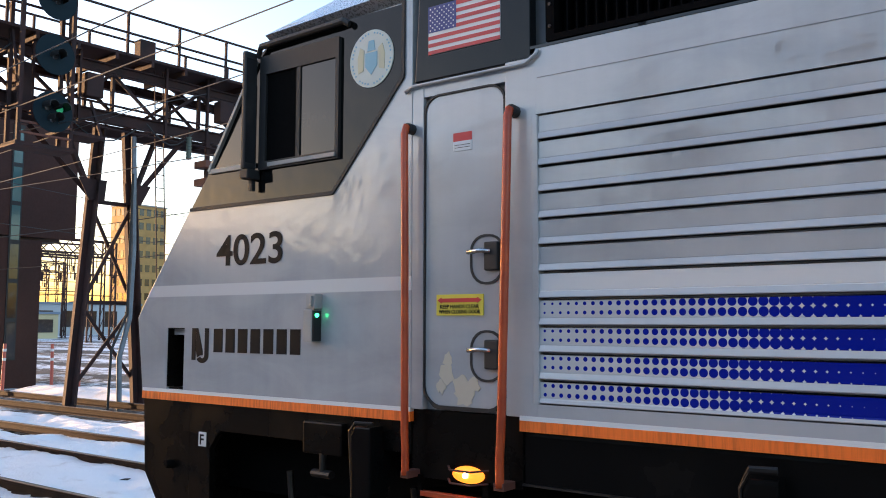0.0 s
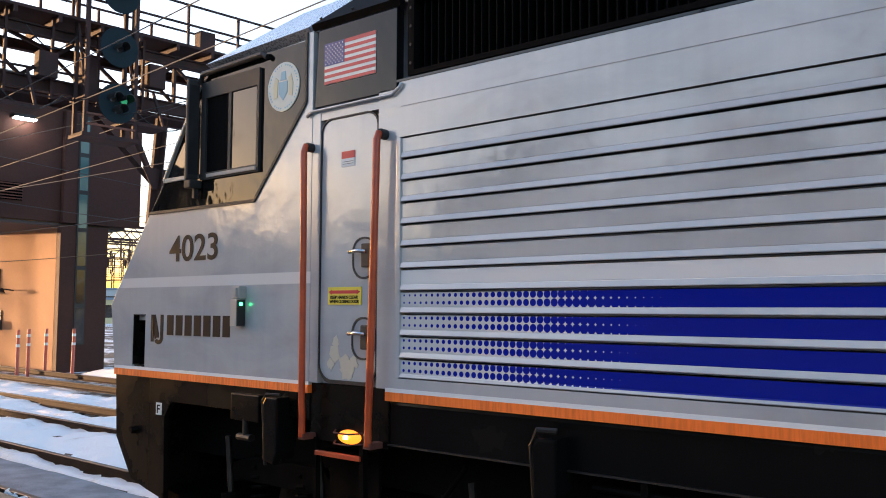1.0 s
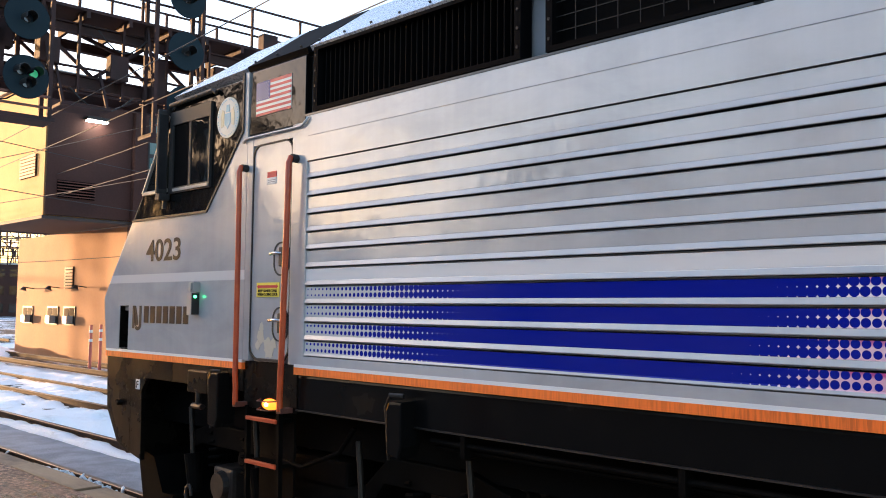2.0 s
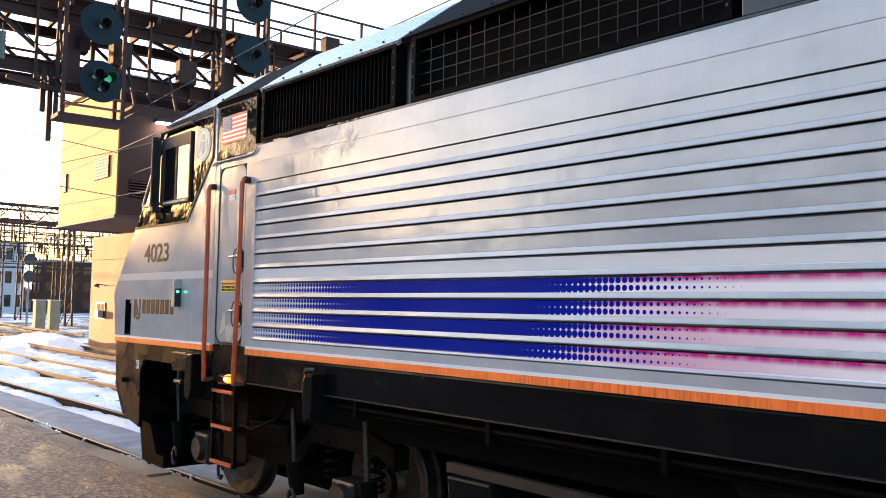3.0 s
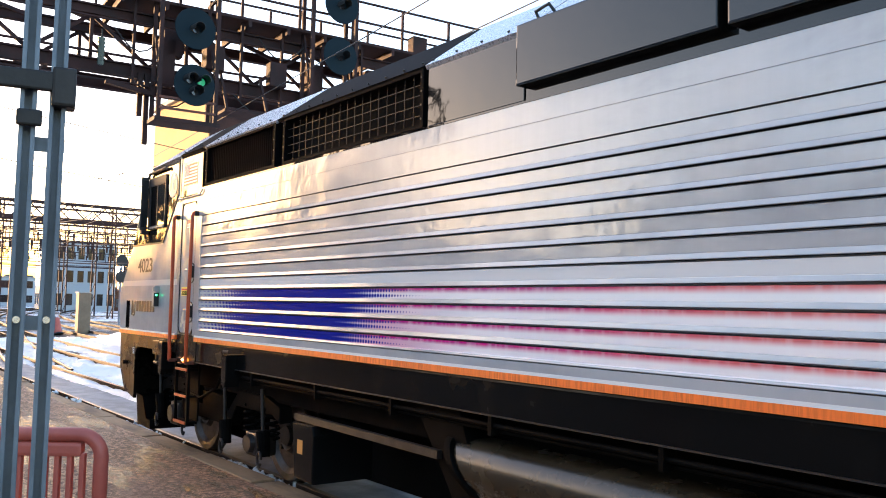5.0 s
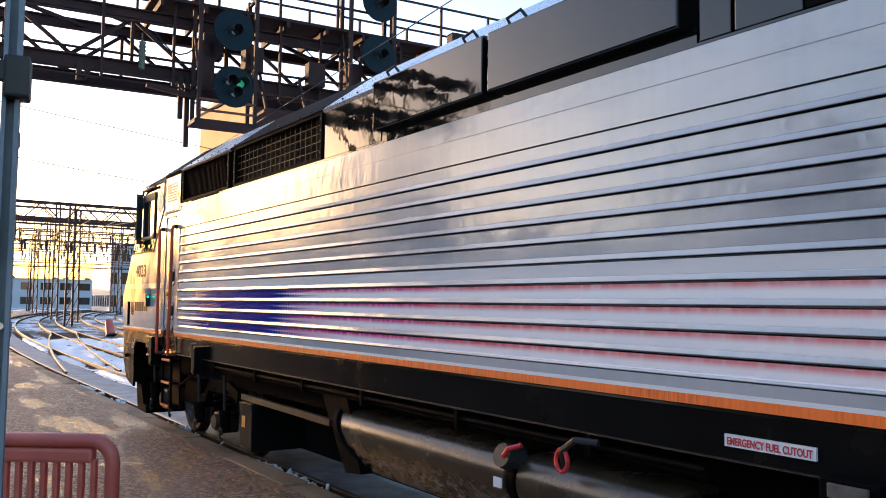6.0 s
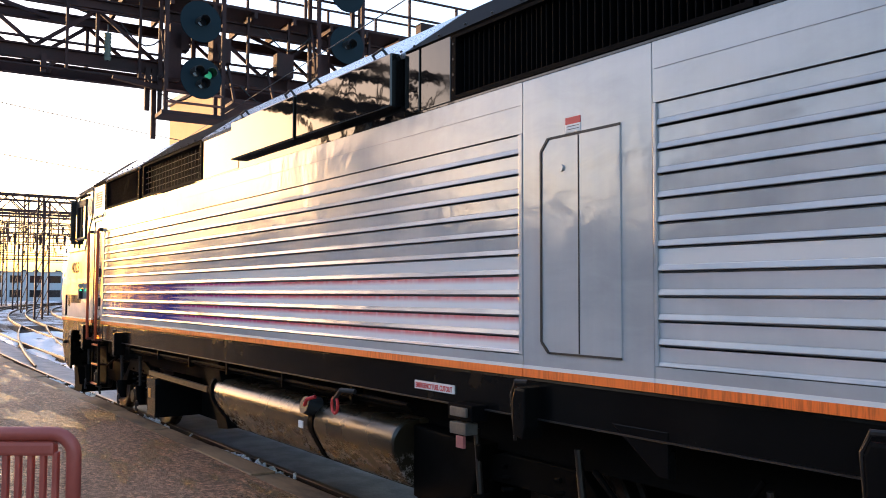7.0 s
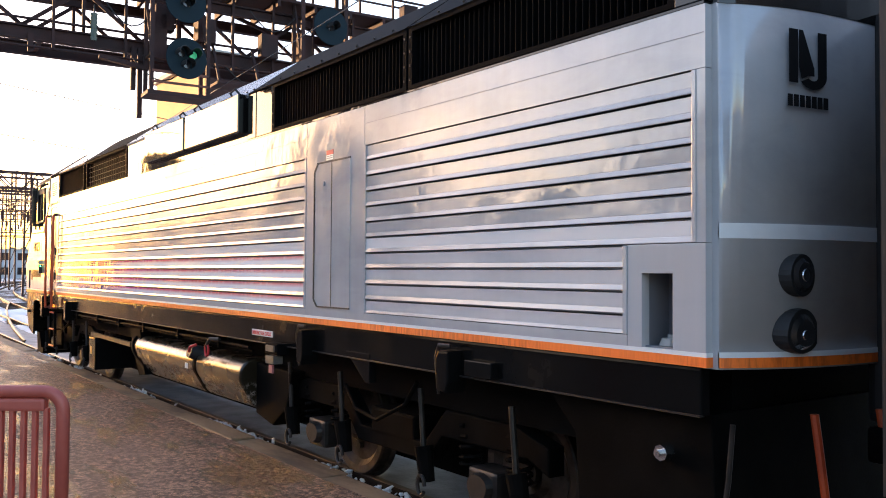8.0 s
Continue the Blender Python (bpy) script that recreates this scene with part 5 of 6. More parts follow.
for gx in (-1.6, 0.45):
    for z in (9.55, 10.08):
        part("guard_rail", beam(bmesh.new(), (gx, 1.2, z), (gx, Y1, z), 0.05), RUST, gantry, "guard rail")
    for i in range(16):
        part("guard_post", beam(bmesh.new(), (gx, 1.2 + i * 1.5, 8.95), (gx, 1.2 + i * 1.5, 10.1), 0.06), RUST, gantry)


def tower(yc):
    """Two heavy battered legs, laced together, branching under the bridge."""
    gx = -0.45
    for s in (-1, 1):
        foot, head = (gx, yc + s * 0.95, -0.4), (gx, yc + s * 0.40, 7.2)
        leg = part("leg", beam(bmesh.new(), foot, head, 0.30, 0.14), RUST, gantry, "heavy riveted leg")
        for o in (-0.16, 0.16):
            part("leg_flange", beam(bmesh.new(), (gx + o, foot[1], foot[2]), (gx + o, head[1], head[2]), 0.03, 0.36), RUST, leg)
        part("gusset", plate_yz([(yc + s * 0.30, 5.2), (yc + s * 0.72, 5.2), (yc + s * 1.0, 5.75), (yc + s * 0.25, 5.75)], gx + 0.18, gx + 0.20), RUST, leg)
        for gz in (0.12, -1.5):
            part("knee_brace", beam(bmesh.new(), (gx, yc + s * 0.55, 5.3), (gz, yc + s * 1.75, 7.15), 0.13, 0.10), RUST, gantry)
        part("foot_block", B(gx - 0.5, gx + 0.5, yc + s * 0.95 - 0.45, yc + s * 0.95 + 0.45, -0.5, -0.26, bev=0.04), CONCRETE, leg)
    for z0, z1 in ((0.5, 2.6), (2.6, 5.2)):
        w0, w1 = 0.95 - 0.072 * (z0 + 0.4), 0.95 - 0.072 * (z1 + 0.4)
        part("lacing", beam(bmesh.new(), (gx + 0.1, yc - w0, z0), (gx + 0.1, yc + w1, z1), 0.09, 0.04), RUST, gantry)
        part("lacing", beam(bmesh.new(), (gx - 0.1, yc + w0, z0), (gx - 0.1, yc - w1, z1), 0.09, 0.04), RUST, gantry)
        part("lacing", beam(bmesh.new(), (gx, yc - w1, z1), (gx, yc + w1, z1), 0.10, 0.08), RUST, gantry)
    pipe = part("cable_pipe", tube(bmesh.new(), [(gx + 0.3, yc + 0.25, -0.3), (gx + 0.3, yc + 0.2, 1.2), (gx + 0.3, yc + 0.45, 2.2), (gx + 0.3, yc + 0.5, 4.0), (gx + 0.3, yc + 0.4, 7.0)], 0.07), GALV, gantry, "grey cable pipe")
    part("cable_pipe", tube(bmesh.new(), [(gx + 0.35, yc - 0.1, -0.3), (gx + 0.35, yc - 0.05, 1.4), (gx + 0.35, yc + 0.35, 2.3), (gx + 0.35, yc + 0.38, 6.0)], 0.035), RUBBER, gantry)
    lad = part("service_ladder", beam(beam(bmesh.new(), (0.0, yc + 1.25, 0), (0.0, yc + 0.85, 8.9), 0.025), (0.0, yc + 1.5, 0), (0.0, yc + 1.1, 8.9), 0.025), RUST, gantry, "thin service ladder")
    for i in range(24):
        z = 0.3 + i * 0.36
        part("rung", beam(bmesh.new(), (0.0, yc + 1.25 - 0.045 * z, z), (0.0, yc + 1.5 - 0.045 * z, z), 0.02), RUST, lad)


def plate_yz(outline, x0, x1):
    bm = bmesh.new()
    a, b = [bm.verts.new((x0, y, z)) for y, z in outline], [bm.verts.new((x1, y, z)) for y, z in outline]
    bm.faces.new(a), bm.faces.new(b[::-1])
    for i in range(len(a)):
        bm.faces.new((a[i], a[(i + 1) % len(a)], b[(i + 1) % len(a)], b[i]))
    return bm


tower(8.9)
tower(-9.5)


def signal_cage(y0, y1, z0, z1):
    """Hanging platform with its uprights before the truss."""
    for y in (y0, y1):
        for gx in (0.25, 0.85):
            part("cage_post", beam(bmesh.new(), (gx, y, z0), (gx, y, z1), 0.09), RUST, gantry)
        for z in (z0 + 0.9, z1 - 0.1):
            part("cage_rail", beam(bmesh.new(), (0.0, y, z), (0.85, y, z), 0.06), RUST, gantry)
        part("cage_brace", beam(bmesh.new(), (0.1, y, z1 - 0.6), (0.85, y, z0 + 0.9), 0.05), RUST, gantry)
    part("cage_floor", B(0.15, 0.95, y0 - 0.1, y1 + 0.1, z0 - 0.05, z0 + 0.04), RUST, gantry, "small hanging platform")
    for z in (z0 + 0.25, z0 + 0.5):
        part("cage_rail", beam(bmesh.new(), (0.9, y0, z), (0.9, y1, z), 0.05), RUST_LIGHT, gantry)
    part("case", B(0.1, 0.42, y0 + 0.1, y0 + 0.45, z0 + 0.9, z0 + 2.0, bev=0.02), RUST, gantry, "signal relay case")


signal_cage(2.2, 3.5, 6.15, 9.3)
signal_cage(5.9, 7.1, 6.15, 10.2)
for y, z0, z1 in ((-0.25, 6.9, 7.3), (11.4, 5.9, 7.2), (11.85, 5.9, 7.2), (2.1, 5.65, 7.3), (1.95, 6.3, 7.3)):
    part("hanger", beam(bmesh.new(), (0.1, y, z0), (0.1, y, z1), 0.11), RUST, gantry)
for y, z in ((11.6, 6.0), (11.6, 6.5)):
    part("hanger_box", B(-0.15, 0.4, y - 0.45, y + 0.45, z - 0.1, z + 0.1, bev=0.015), RUST_LIGHT, gantry)
for y, z in ((2.6, 8.05), (7.9, 8.0), (11.8, 8.05), (5.2, 7.75), (13.5, 7.0), (9.3, 9.2), (3.6, 7.9)):
    part("equipment_case", B(0.1, 0.42, y - 0.22, y + 0.22, z - 0.3, z + 0.3, bev=0.02), RUST, gantry, "rusty equipment case")
for x, z, r in ((0.16, 7.62, 0.035), (0.18, 7.0, 0.028), (0.15, 8.42, 0.03), (-1.35, 7.62, 0.035)):
    part("conduit", tube(bmesh.new(), [(x, Y0, z), (x, 2.0, z), (x + 0.05, 6.0, z + 0.04), (x, 10.0, z), (x, Y1, z)], r, 6), RUST, gantry)
for y0, dy, z0 in ((1.9, 1.3, 7.0), (4.1, 1.5, 7.1), (5.9, -1.2, 8.6), (7.3, 1.8, 7.1), (9.4, 1.4, 7.3), (2.4, -1.1, 8.2)):
    part("loop_cable", tube(bmesh.new(), [(0.3, y0 + dy * k / 6, z0 - 0.45 * math.sin(math.pi * k / 6)) for k in range(7)], 0.018, 5), RUBBER, gantry)
for y in (0.2, 1.75, 2.95, 4.3, 5.35, 6.45, 7.6, 10.0, 11.3, 12.8):
    part("post", beam(bmesh.new(), (0.2, y, 7.0), (0.2, y, 9.0), 0.09, 0.06), RUST, gantry)
for y in (4.3, 7.4):
    part("work_platform", B(0.1, 0.9, y - 0.55, y + 0.55, 6.55, 6.62), RUST, gantry)
    for s in (-0.5, 0.5):
        part("hanger", beam(bmesh.new(), (0.8, y + s, 6.6), (0.2, y + s, 7.6), 0.06), RUST, gantry)
part("feeder_arm", beam(bmesh.new(), (0.3, 1.15, 6.95), (0.3, 2.2, 6.8), 0.1, 0.14), RUST, gantry)


def insulator(x, y, z):
    t = thing("insulator", "ribbed insulator string hanging from the bridge", "insulator", "bridge insulators", at=pose(x, y, z))
    part("hook", beam(bmesh.new(), (0, 0, 0), (0, 0, 0.2), 0.03), DARK_STEEL, t)
    for k in range(7):
        part("shed", rod(bmesh.new(), (0, 0, -0.09 * k), (0, 0, -0.09 * k - 0.08), 0.085, 0.06, 14), INSULATOR, t)


for y, z in ((1.3, 7.9), (10.9, 7.15)):
    insulator(-20.2 + 0.07 * y, y, z)


def signal_head(y, z, aspects):
    t = thing("railway_signal", "round blue-grey signal disc with hooded lamps on the signal bridge", "railway signal", "bridge signals", at=pose(-20.52 + 0.9 + 0.07 * y, y, z))
    d = rod(bmesh.new(), (0, 0, 0), (0.03, 0, 0), 0.47, 0.47, 40)
    part("disc", d, DISC_BLUE, t)
    part("rim", tube(bmesh.new(), [(0.02, 0.47 * math.cos(a), 0.47 * math.sin(a)) for a in (2 * math.pi * k / 40 for k in range(41))], 0.014, 6), DISC_BLUE, t)
    part("casing", rod(bmesh.new(), (-0.22, 0, 0), (0, 0, 0), 0.25, 0.3, 20), RUST, t)
    for (dy, dz), lit in aspects:
        h = bmesh.new()
        prof = [(0.13 * math.cos(radians(a)), 0.13 * math.sin(radians(a))) for a in range(-20, 201, 20)]
        rows = [[h.verts.new((x, dy + py * s, dz + pz * s)) for py, pz in prof] for x, s in ((0.03, 1.0), (0.34, 0.86))]
        for i in range(len(prof) - 1):
            h.faces.new((rows[0][i], rows[0][i + 1], rows[1][i + 1], rows[1][i]))
        r = bmesh.ops.extrude_face_region(h, geom=h.faces[:])
        bmesh.ops.scale(h, vec=(1, 1.06, 1.06), verts=[v for v in r["geom"] if isinstance(v, bmesh.types.BMVert)])
        hd = part("hood", h, RUBBER, t, "black lamp hood")
        part("lens", rod(bmesh.new(), (0.02, dy, dz), (0.05, dy, dz), 0.10, 0.08, 16), SIGNAL_GREEN if lit else LENS, hd)


SIGNAL_GREEN = glow("signal_green", (0.02, 0.28, 0.12), 0.08)
ONE = (((0.0, -0.03), False),)
THREE = (((-0.13, 0.1), False), ((0.15, 0.09), True), ((0.0, -0.16), False))
for y, z, asp in ((3.17, 8.33, ONE), (3.2, 7.01, THREE), (6.85, 8.35, ONE), (6.85, 6.98, THREE), (6.85, 9.68, ONE), (3.17, 9.65, ONE)):
    signal_head(y, z, asp)


# ---- overhead wires ----
def wire(a, b, sag, r=0.012, n=10):
    a, b = Vector(a), Vector(b)
    pts = [a.lerp(b, i / n) - Vector((0, 0, sag * 4 * (i / n) * (1 - i / n))) for i in range(n + 1)]
    t = new("overhead_wire", mesh_of(tube(bmesh.new(), pts, r, 5), WIRE))
    tagged(t, "thin sagging overhead wire", "wire", "overhead wires")


for a, b, sag, r in (((-90, 8.8, 6.2), (20, 1.6, 6.3), 0.5, 0.01), ((-90, 8.8, 7.4), (20, 1.6, 7.5), 1.0, 0.011), ((-90, 12, 6.2), (20, 4.7, 6.3), 0.5, 0.01),
                     ((-90, 12, 7.4), (20, 4.7, 7.6), 1.0, 0.011), ((-21, -6, 6.9), (-30, 24, 6.4), 0.4, 0.012), ((-21.5, -4, 5.6), (-26, 20, 5.0), 0.5, 0.012),
                     ((-60, 3.2, 5.9), (-8, 9.5, 6.1), 0.5, 0.012), ((-45, 5.0, 4.5), (-16, 12.0, 5.4), 0.4, 0.012), ((-45, 6.4, 3.8), (-16, 14.0, 4.6), 0.4, 0.012), ((-60, -3, 6.2), (-15, 8, 7.0), 0.6, 0.012)):
    wire(a, b, sag, r)


# ---- signal tower building ----
def wall_box(name, x0, x1, y0, y1, z0, z1, mat, parent, label=""):
    return part(name, B(x0, x1, y0, y1, z0, z1, bev=0.02), mat, parent, label)


bld = thing("signal_tower", "signal tower, tan where lit, red-brown where shaded, with an overhanging upper storey", "building", at=pose(0, 0.72, 0))
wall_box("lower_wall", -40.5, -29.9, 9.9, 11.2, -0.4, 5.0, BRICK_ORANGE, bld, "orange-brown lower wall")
# End walls turned from the sun have their shade put into the colour.
wall_box("end_wall", -29.9, -29.6, 9.9, 11.65, -0.4, 5.0, BRICK_RED, bld, "end wall, coloured red-brown for its shaded side")
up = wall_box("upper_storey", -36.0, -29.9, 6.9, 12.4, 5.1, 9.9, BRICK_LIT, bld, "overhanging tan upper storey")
wall_box("soffit", -36.05, -29.85, 6.85, 12.45, 4.98, 5.1, flat("dark_soffit", (0.06, 0.045, 0.04), 0.8), bld)
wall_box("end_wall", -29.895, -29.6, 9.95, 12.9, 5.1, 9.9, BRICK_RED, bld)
wall_box("end_wall", -29.895, -29.8, 6.93, 9.94, 5.12, 9.88, BRICK_RED, bld, "brick end wall, coloured red-brown for its shaded side")
wall_box("parapet", -36.15, -29.5, 6.75, 12.55, 9.9, 10.1, CONCRETE, bld, "parapet coping")


def louvre(x0, x1, z0, z1, y):
    fr = part("wall_vent", B(x0, x1, y - 0.02, y + 0.02, z0, z1), DARK_VOID, bld, "louvred wall vent")
    n = 7
    for i in range(n):
        z = z0 + (z1 - z0) * (i + 0.5) / n
        part("blade", beam(bmesh.new(), (x0, y - 0.05, z), (x1, y - 0.05, z), 0.03, 0.09), RUST_LIGHT, fr)


louvre(-32.05, -30.6, 6.5, 7.3, 6.9)
louvre(-35.5, -35.1, 6.35, 7.1, 6.9)
louvre(-35.2, -34.4, 2.7, 3.6, 9.9)
for x in (-39.6, -36.9, -35.2):
    w = part("window", B(x, x + 1.1, 9.86, 9.92, 1.25, 2.0), RUBBER, bld, "small dark window")
    part("pane", B(x + 0.08, x + 0.5, 9.85, 9.862, 1.32, 1.93), GRILLE, w)
    part("pane", B(x + 0.58, x + 1.02, 9.85, 9.862, 1.32, 1.93), GRILLE, w)
    part("cooler", B(x + 0.5, x + 0.95, 9.6, 9.86, 1.3, 1.62, bev=0.02), BOARD_GREY, w)
for x in (-38.5, -35.8, -33.2):
    l = part("wall_lamp", beam(bmesh.new(), (x, 9.9, 2.75), (x, 9.5, 2.8), 0.04), RUBBER, bld, "small wall lamp")
    part("lamp_hood", rod(bmesh.new(), (x, 9.5, 2.82), (x, 9.45, 2.68), 0.05, 0.14, 12), RUBBER, l)
st = part("stair_window", B(-29.62, -29.57, 10.45, 10.85, 0.8, 9.0), RUBBER, bld, "tall stair window strip")
for k in range(6):
    part("pane", B(-29.575, -29.56, 10.5, 10.8, 0.9 + 1.35 * k, 2.1 + 1.35 * k), flat("green_glass", (0.06, 0.13, 0.13), 0.1) if k > 2 else LENS, st)
v = part("wall_vent", B(-29.81, -29.78, 7.3, 8.6, 5.75, 6.35), DARK_VOID, bld, "louvred wall vent")
for i in range(6):
    part("blade", beam(bmesh.new(), (-29.76, 7.3, 5.8 + i * 0.1), (-29.76, 8.6, 5.8 + i * 0.1), 0.03, 0.07), RUST_LIGHT, v)
lt = part("floodlight", B(-29.8, -29.4, 8.1, 8.9, 8.55, 8.66, bev=0.01), DARK_STEEL, bld, "lit strip light under a hood")
part("tube_lamp", B(-29.7, -29.42, 8.15, 8.85, 8.50, 8.545), glow("tube_light", (1.0, 0.95, 0.8), 4.0), lt)

# ---- marker stakes ----
for i, (x, y) in enumerate(((-28.6, 9.2), (-28.9, 9.9), (-28.4, 10.6), (-28.0, 8.6), (-27.2, 11.6), (-26.6, 12.2))):
    s = thing("marker_stake", "red and white marker stake standing in snow", "stake", "marker stakes", at=pose(x, y, -0.15, 0, 2 * math.sin(i), 0))
    part("stake", rod(bmesh.new(), (0, 0, 0), (0, 0, 1.55), 0.055, 0.05, 10), PLASTIC, s)
    for z in (1.0, 1.3):
        part("reflective_band", rod(bmesh.new(), (0, 0, z), (0, 0, z + 0.09), 0.058, 0.058, 10), WHITE, s)


def traffic_drum(m):
    t = thing("traffic_drum", "red and white traffic drum leaning in the snow", "traffic drum", at=m)
    part("drum", rod(bmesh.new(), (0, 0, 0.0), (0, 0, 0.95), 0.28, 0.23, 20), PLASTIC, t)
    part("base", rod(bmesh.new(), (0, 0, -0.05), (0, 0, 0.03), 0.36, 0.34, 20), RUBBER, t)
    for z in (0.38, 0.66):
        part("reflective_band", rod(bmesh.new(), (0, 0, z), (0, 0, z + 0.11), 0.268 - 0.05 * z, 0.262 - 0.05 * z, 20), WHITE, t)


traffic_drum(pose(-55.7, 8.62, -0.06, 0, -18, 20))


# ---- barrier and lattice post on the platform ----
def barrier(m):
    t = thing("pedestrian_barrier", "faded orange-red plastic crowd barrier on the platform", "barrier", at=m)
    n = 10
    hoop = []
    for a in range(0, 91, 15):
        hoop.append((-0.12 + 0.12 * math.sin(radians(a)) - 0.0, 0, 1.05 + 0.12 * math.cos(radians(a))))
    pts = [(-2.0, 0, 1.17)] + hoop + [(0.0, 0, 0.15)]
    part("rim", tube(bmesh.new(), pts, 0.040, 14), PLASTIC, t, smooth=True)
    part("top_rail", B(-2.0, -0.10, -0.035, 0.035, 1.05, 1.13, bev=0.02), PLASTIC, t)
    part("foot_rail", B(-2.0, 0.0, -0.03, 0.03, 0.16, 0.26, bev=0.02), PLASTIC, t)
    for i in range(27):
        x = -0.10 - 0.07 * i
        part("slat", B(x - 0.015, x + 0.015, -0.022, 0.022, 0.24, 1.07, bev=0.009), PLASTIC, t)
    for x in (-0.3, -1.7):
        part("foot", B(x - 0.06, x + 0.06, -0.32, 0.32, 0.0, 0.17, bev=0.03), PLASTIC, t)


barrier(pose(-5.5, -2.29, 0.108, 0, 0, 55))


def lattice_post(m):
    t = thing("lattice_post", "grey galvanised lattice post with bolted straps", "post", at=m)
    for x in (-0.037, 0.037):
        prof = [(-0.021, -0.021), (-0.010, -0.021), (-0.010, -0.016), (-0.017, -0.016), (-0.017, 0.017), (0.017, 0.017), (0.017, -0.016), (0.010, -0.016), (0.010, -0.021), (0.021, -0.021), (0.021, 0.021), (-0.021, 0.021)]
        leg = bmesh.new()
        lo, hi = [[leg.verts.new((x + u, v, z)) for u, v in prof] for z in (0.0, 4.6)]
        for i in range(len(prof)):
            j = (i + 1) % len(prof)
            leg.faces.new((lo[i], lo[j], hi[j], hi[i]))
        leg.faces.new(lo), leg.faces.new(hi[::-1])
        part("leg", leg, GALV, t, "slotted steel channel")
    for k in range(9):
        part("rung", B(-0.06, 0.06, 0.022, 0.030, 0.35 + 0.5 * k, 0.39 + 0.5 * k), GALV, t)
    c = part("clamp", B(-0.22, 0.075, -0.045, -0.022, 2.51, 2.565, bev=0.006), DARK_STEEL, t, "rusty clamp arm")
    part("clamp_plate", B(0.02, 0.082, -0.05, 0.03, 2.47, 2.58, bev=0.008), DARK_STEEL, c)
    part("clamp", B(-0.065, 0.0, -0.042, -0.021, 2.41, 2.455, bev=0.006), DARK_STEEL, t)
    for z in (0.75, 1.88, 3.0):
        for x in (-0.037, 0.037):
            part("bolt", rod(bmesh.new(), (x, -0.022, z), (x, -0.030, z), 0.010, seg=8), CHROME, t)


lattice_post(pose(-3.02, -3.175, 0.1, 0, 0, 78))


# ---- the distance: catenary portals, buildings, woods ----
def portal(x, y0, y1, h, label="far rusty catenary portal over the yard"):
    t = thing("catenary_portal", label, "catenary portal", "catenary portals", at=pose(x, 0, -0.4))
    for y in np.linspace(y0, y1, max(3, int((y1 - y0) / 12) + 1)):
        part("mast", beam(beam(bmesh.new(), (0, y - 0.3, 0), (0, y - 0.2, h), 0.16), (0, y + 0.3, 0), (0, y + 0.2, h), 0.16), RUST, t)
        bm = bmesh.new()
        for k in range(8):
            beam(bm, (0, y - 0.28, h * k / 8), (0, y + 0.28, h * (k + 1) / 8), 0.07)
        tagged(part("lacing", bm, RUST, t), kind="stuff")
    for z in (h - 1.6, h):
        part("chord", beam(bmesh.new(), (0, y0, z), (0, y1, z), 0.2), RUST, t)
    bm = bmesh.new()
    n = int((y1 - y0) / 1.6)
    for i in range(n):
        ya, yb = y0 + (y1 - y0) * i / n, y0 + (y1 - y0) * (i + 1) / n
        beam(bm, (0, ya, h - 1.6 if i % 2 else h), (0, yb, h if i % 2 else h - 1.6), 0.1)
    part("bracing", bm, RUST, t)
    bm = bmesh.new()
    y = y0 + 2
    k = 0
    while y < y1:
        beam(bm, (0, y, h - 1.6), (0, y, h - 3.4 - 0.5 * (k % 3)), 0.09)
        beam(bm, (0, y - 0.9, h - 3.3), (0, y + 0.9, h - 3.3), 0.08)
        rod(bm, (0, y + 0.5, h - 3.3), (0, y + 0.5, h - 4.1), 0.13, 0.09, 8)
        y += 1.9
        k += 1
    tagged(part("dropper_rest", bm, RUST, t), kind="stuff")
    part("lower_beam", beam(bmesh.new(), (0, y0, h - 5.4), (0, y1, h - 5.4), 0.1), RUST, t)


for x, y0, y1, h in ((-78, -2, 46, 10.6), (-92, 0, 52, 11.5), (-104, 1, 61, 13.2), (-122, 2, 66, 13.0), (-140, 4, 76, 13.0), (-160, 5, 84, 13.5), (-185, 8, 100, 14)):
    portal(x, y0, y1, h)


def far_house(name, x, y, w, d, h, mat, label, cols, rows, roof=None, glass=LENS):
    t = thing(name, label, "building", at=pose(x, y, -0.4))
    part("wall", B(-d, 0, 0, w, 0, h), mat, t)
    part("roof", B(-d - 0.2, 0.25, -0.2, w + 0.2, h, h + 0.35), roof or CONCRETE, t)
    if cols:
        bw, bh = w / cols, h / rows
        for i in range(cols):
            for j in range(rows):
                part("window", B(0.0, 0.06, (i + 0.2) * bw, (i + 0.8) * bw, (j + 0.3) * bh, (j + 0.8) * bh), glass, t)
        n2 = max(1, int(d / bw))
        for i in range(n2):
            for j in range(rows):
                part("window", B(-d + (i + 0.2) * d / n2, -d + (i + 0.8) * d / n2, -0.06, 0.0, (j + 0.3) * bh, (j + 0.8) * bh), glass, t)


BLUE_ROOF = flat("blue_grey_roof", (0.16, 0.22, 0.30), 0.5)
CREAM = flat("cream_wall", (0.55, 0.47, 0.28), 0.8)
WHITE_WALL = worn("pale_render", (0.66, 0.65, 0.62), (0.55, 0.54, 0.51), 0.8, scale=0.4, fine=8)
PALE = flat("pale_cladding", (0.40, 0.43, 0.46), 0.6)
# Unseen block added to keep the low sun off train and asphalt.
far_house("station_house", -34, -40, 15, 80, 7.0, WHITE_WALL, "long low pale block, unseen, added to shade the train and platform", 0, 1)
far_house("office_block", -200, 128, 11, 9, 34, BRICK_LIT, "tall tan office block in the distance", 5, 9)
far_house("depot_shed", -120, 52, 12, 20, 3.8, CREAM, "low cream shed with a blue-grey roof", 3, 1, BLUE_ROOF)
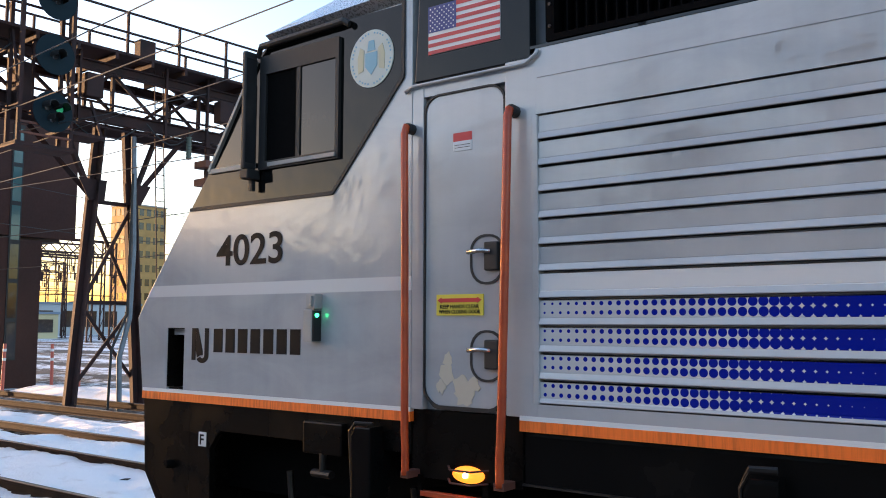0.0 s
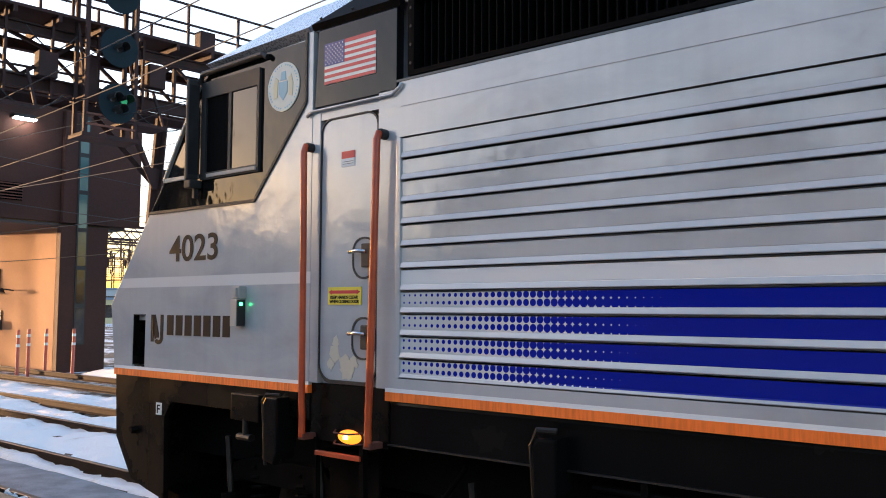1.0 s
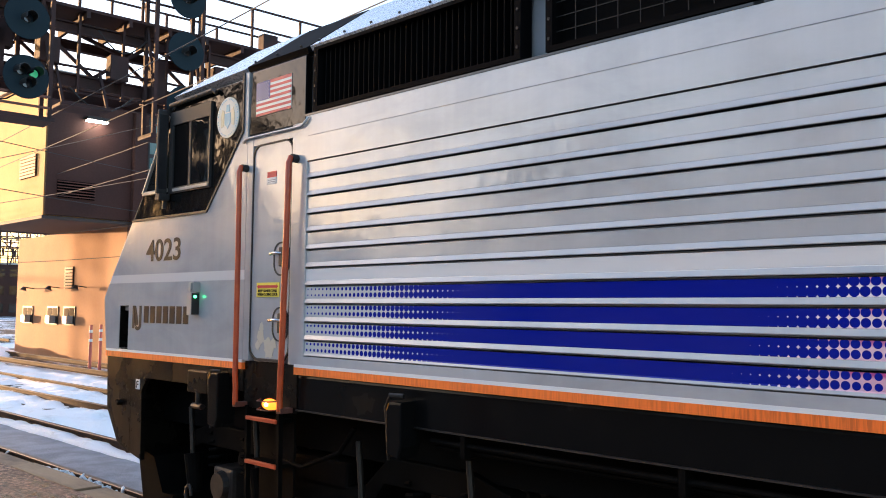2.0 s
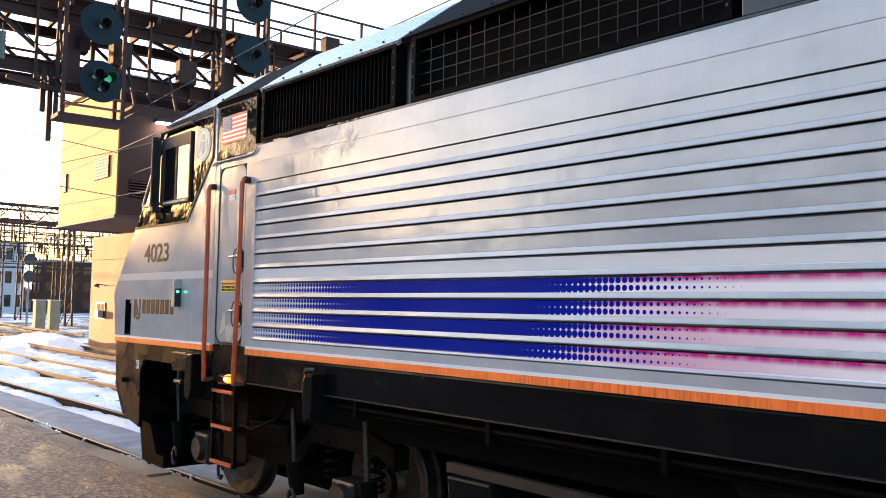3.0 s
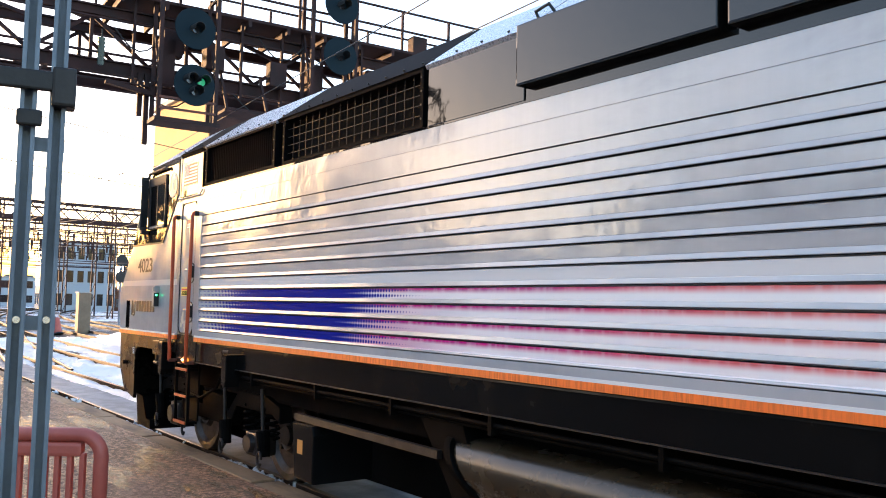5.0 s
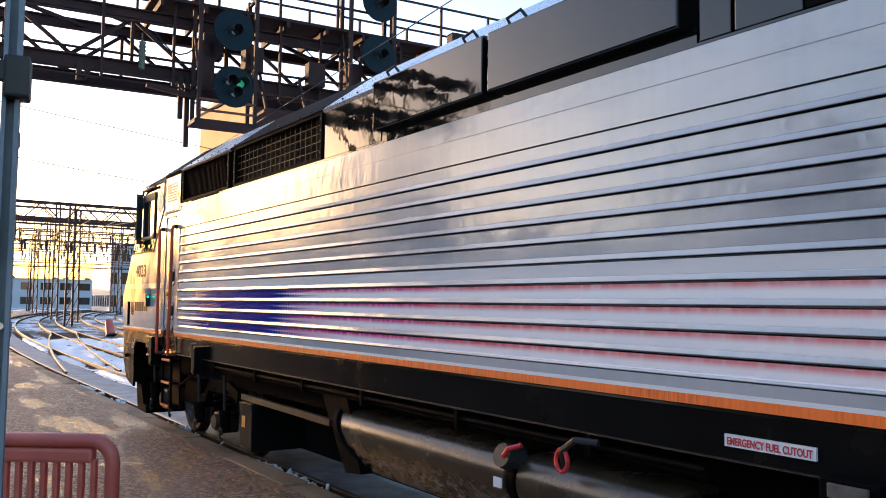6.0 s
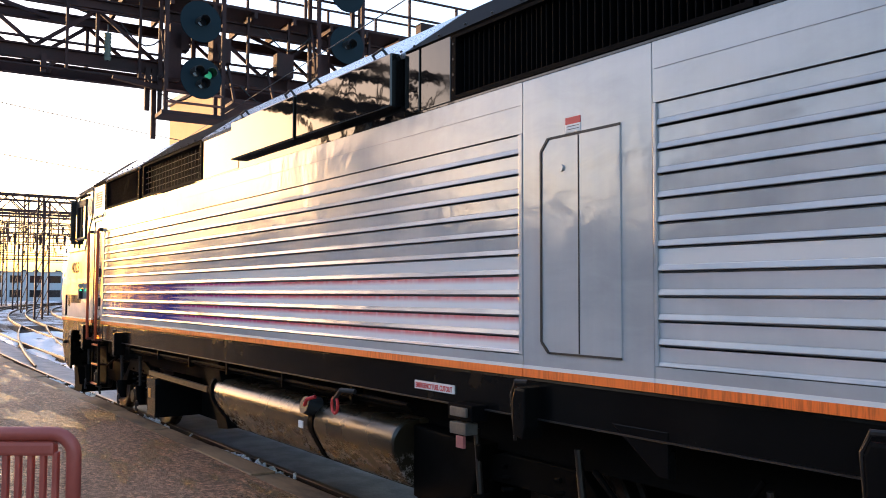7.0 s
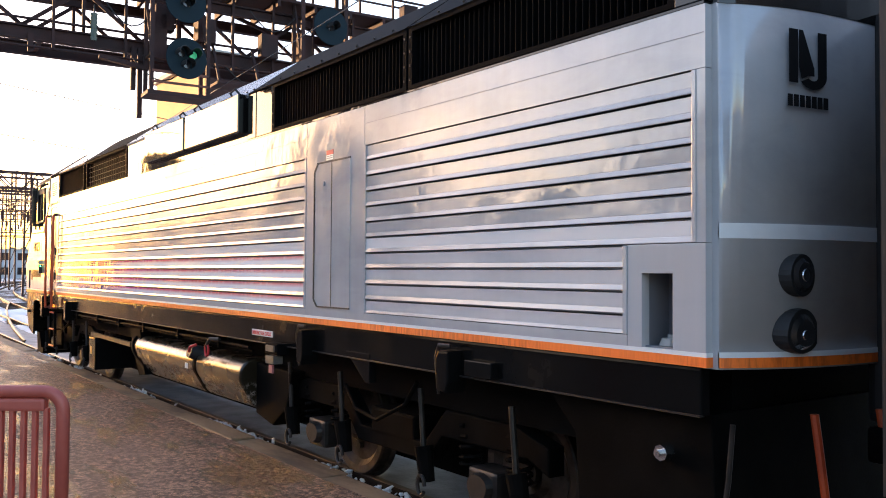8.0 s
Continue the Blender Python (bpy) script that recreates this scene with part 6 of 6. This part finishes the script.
far_house("depot_building", -170, 33, 11, 16, 13, PALE, "pale grey depot building across the yard", 6, 3, BLUE_ROOF)
far_house("brick_building", -170, 47, 12, 12, 10, BRICK_RED, "red-brown building across the yard", 5, 3)
far_house("warehouse", -210, 62, 40, 20, 9, BRICK_RED, "long brown warehouse in the distance", 10, 2)
far_house("warehouse", -150, 72, 26, 20, 6, PALE, "grey warehouse in the distance", 6, 1, BLUE_ROOF)
far_house("warehouse", -260, 8, 40, 20, 8, PALE, "grey warehouse in the distance", 8, 2)


TAN_CASE = worn("tan_concrete", (0.27, 0.20, 0.13), (0.18, 0.135, 0.09), 0.85, scale=1.5, fine=20)


def pedestal(x, y, w, h):
    t = thing("relay_case", "weathered concrete-coloured relay cabinet beside the track", "relay cabinet", "relay cabinets", at=pose(x, y, -0.16))
    part("case", B(-w / 2, w / 2, -w / 2, w / 2, 0, h, bev=0.03), TAN_CASE, t)
    part("lid", B(-w / 2 - 0.05, w / 2 + 0.05, -w / 2 - 0.05, w / 2 + 0.05, h, h + 0.08), CONCRETE, t)


pedestal(-58, 10.6, 0.75, 2.6)
pedestal(-66, 16.0, 0.7, 2.2)
pedestal(-66, 17.0, 0.7, 2.2)


def ground_signal(x, y):
    t = thing("mast_signal", "black two-headed signal on a mast in the yard", "railway signal", at=pose(x, y, -0.16))
    part("mast", rod(bmesh.new(), (0, 0, 0), (0, 0, 6.0), 0.09), GALV, t)
    for z in (5.6, 4.2):
        part("disc", rod(bmesh.new(), (0.1, 0, z), (0.2, 0, z), 0.5, 0.5, 24), RUBBER, t)


ground_signal(-76, 18.0)


def woods(name, x0, y0, x1, y1, n, h, seed):
    """Bare winter trees far off, as a ragged band of clumps on thin trunks."""
    rng = random.Random(seed)
    bm = bmesh.new()
    for i in range(n):
        s = rng.random()
        x, y = x0 + (x1 - x0) * s + rng.gauss(0, 4), y0 + (y1 - y0) * s + rng.gauss(0, 4)
        hh = h * rng.uniform(0.6, 1.15)
        rod(bm, (x, y, -0.4), (x, y, hh * 0.8), 0.25, 0.08, 5)
        for k in range(7):
            m = Matrix.LocRotScale((x + rng.gauss(0, 1.6), y + rng.gauss(0, 1.6), hh * rng.uniform(0.4, 0.95)), Euler((rng.random() * 6, rng.random() * 6, 0)), (rng.uniform(0.6, 1.8), rng.uniform(0.6, 1.8), rng.uniform(0.6, 2.2)))
            bmesh.ops.create_icosphere(bm, subdivisions=1, radius=1, matrix=m)
    ob = new(name, mesh_of(bm, BARK))
    tagged(ob, "distant band of bare winter trees", "trees", kind="stuff")


BARK = worn("bare_twigs", (0.05, 0.042, 0.035), (0.09, 0.075, 0.06), 0.9, scale=0.6, fine=3)
woods("far_woods", -300, -40, -300, 190, 90, 9, 1)
woods("far_woods", -200, -90, 60, -70, 90, 8, 2)
woods("platform_trees", -31, -35, 30, -30, 46, 11.5, 3)
# Unseen row added to block the sunset glow mirrored in the cab side.
woods("platform_trees", -100, -20, -34, -21, 34, 8.5, 4)


# ---- movement ----
def motions():
    for car in (loco, coach_car):
        walk(car, [(t, pose(x, 0, 0)) for t, x in TRAVEL])
    ts = [t for t, x in TRAVEL]
    xs = [x for t, x in TRAVEL]
    for w, x, y, flip in WHEELS:
        rows = []
        for i in range(81):
            t = i / 10
            turn = math.degrees(-float(np.interp(t, ts, xs)) / 0.5)
            rows.append((t, pose(x, y, RAIL + 0.5, 0, 0, 0) @ pose(0, 0, 0, 0, -turn, 0) @ pose(0, 0, 0, 0, 0, flip)))
        walk(w, rows)


motions()
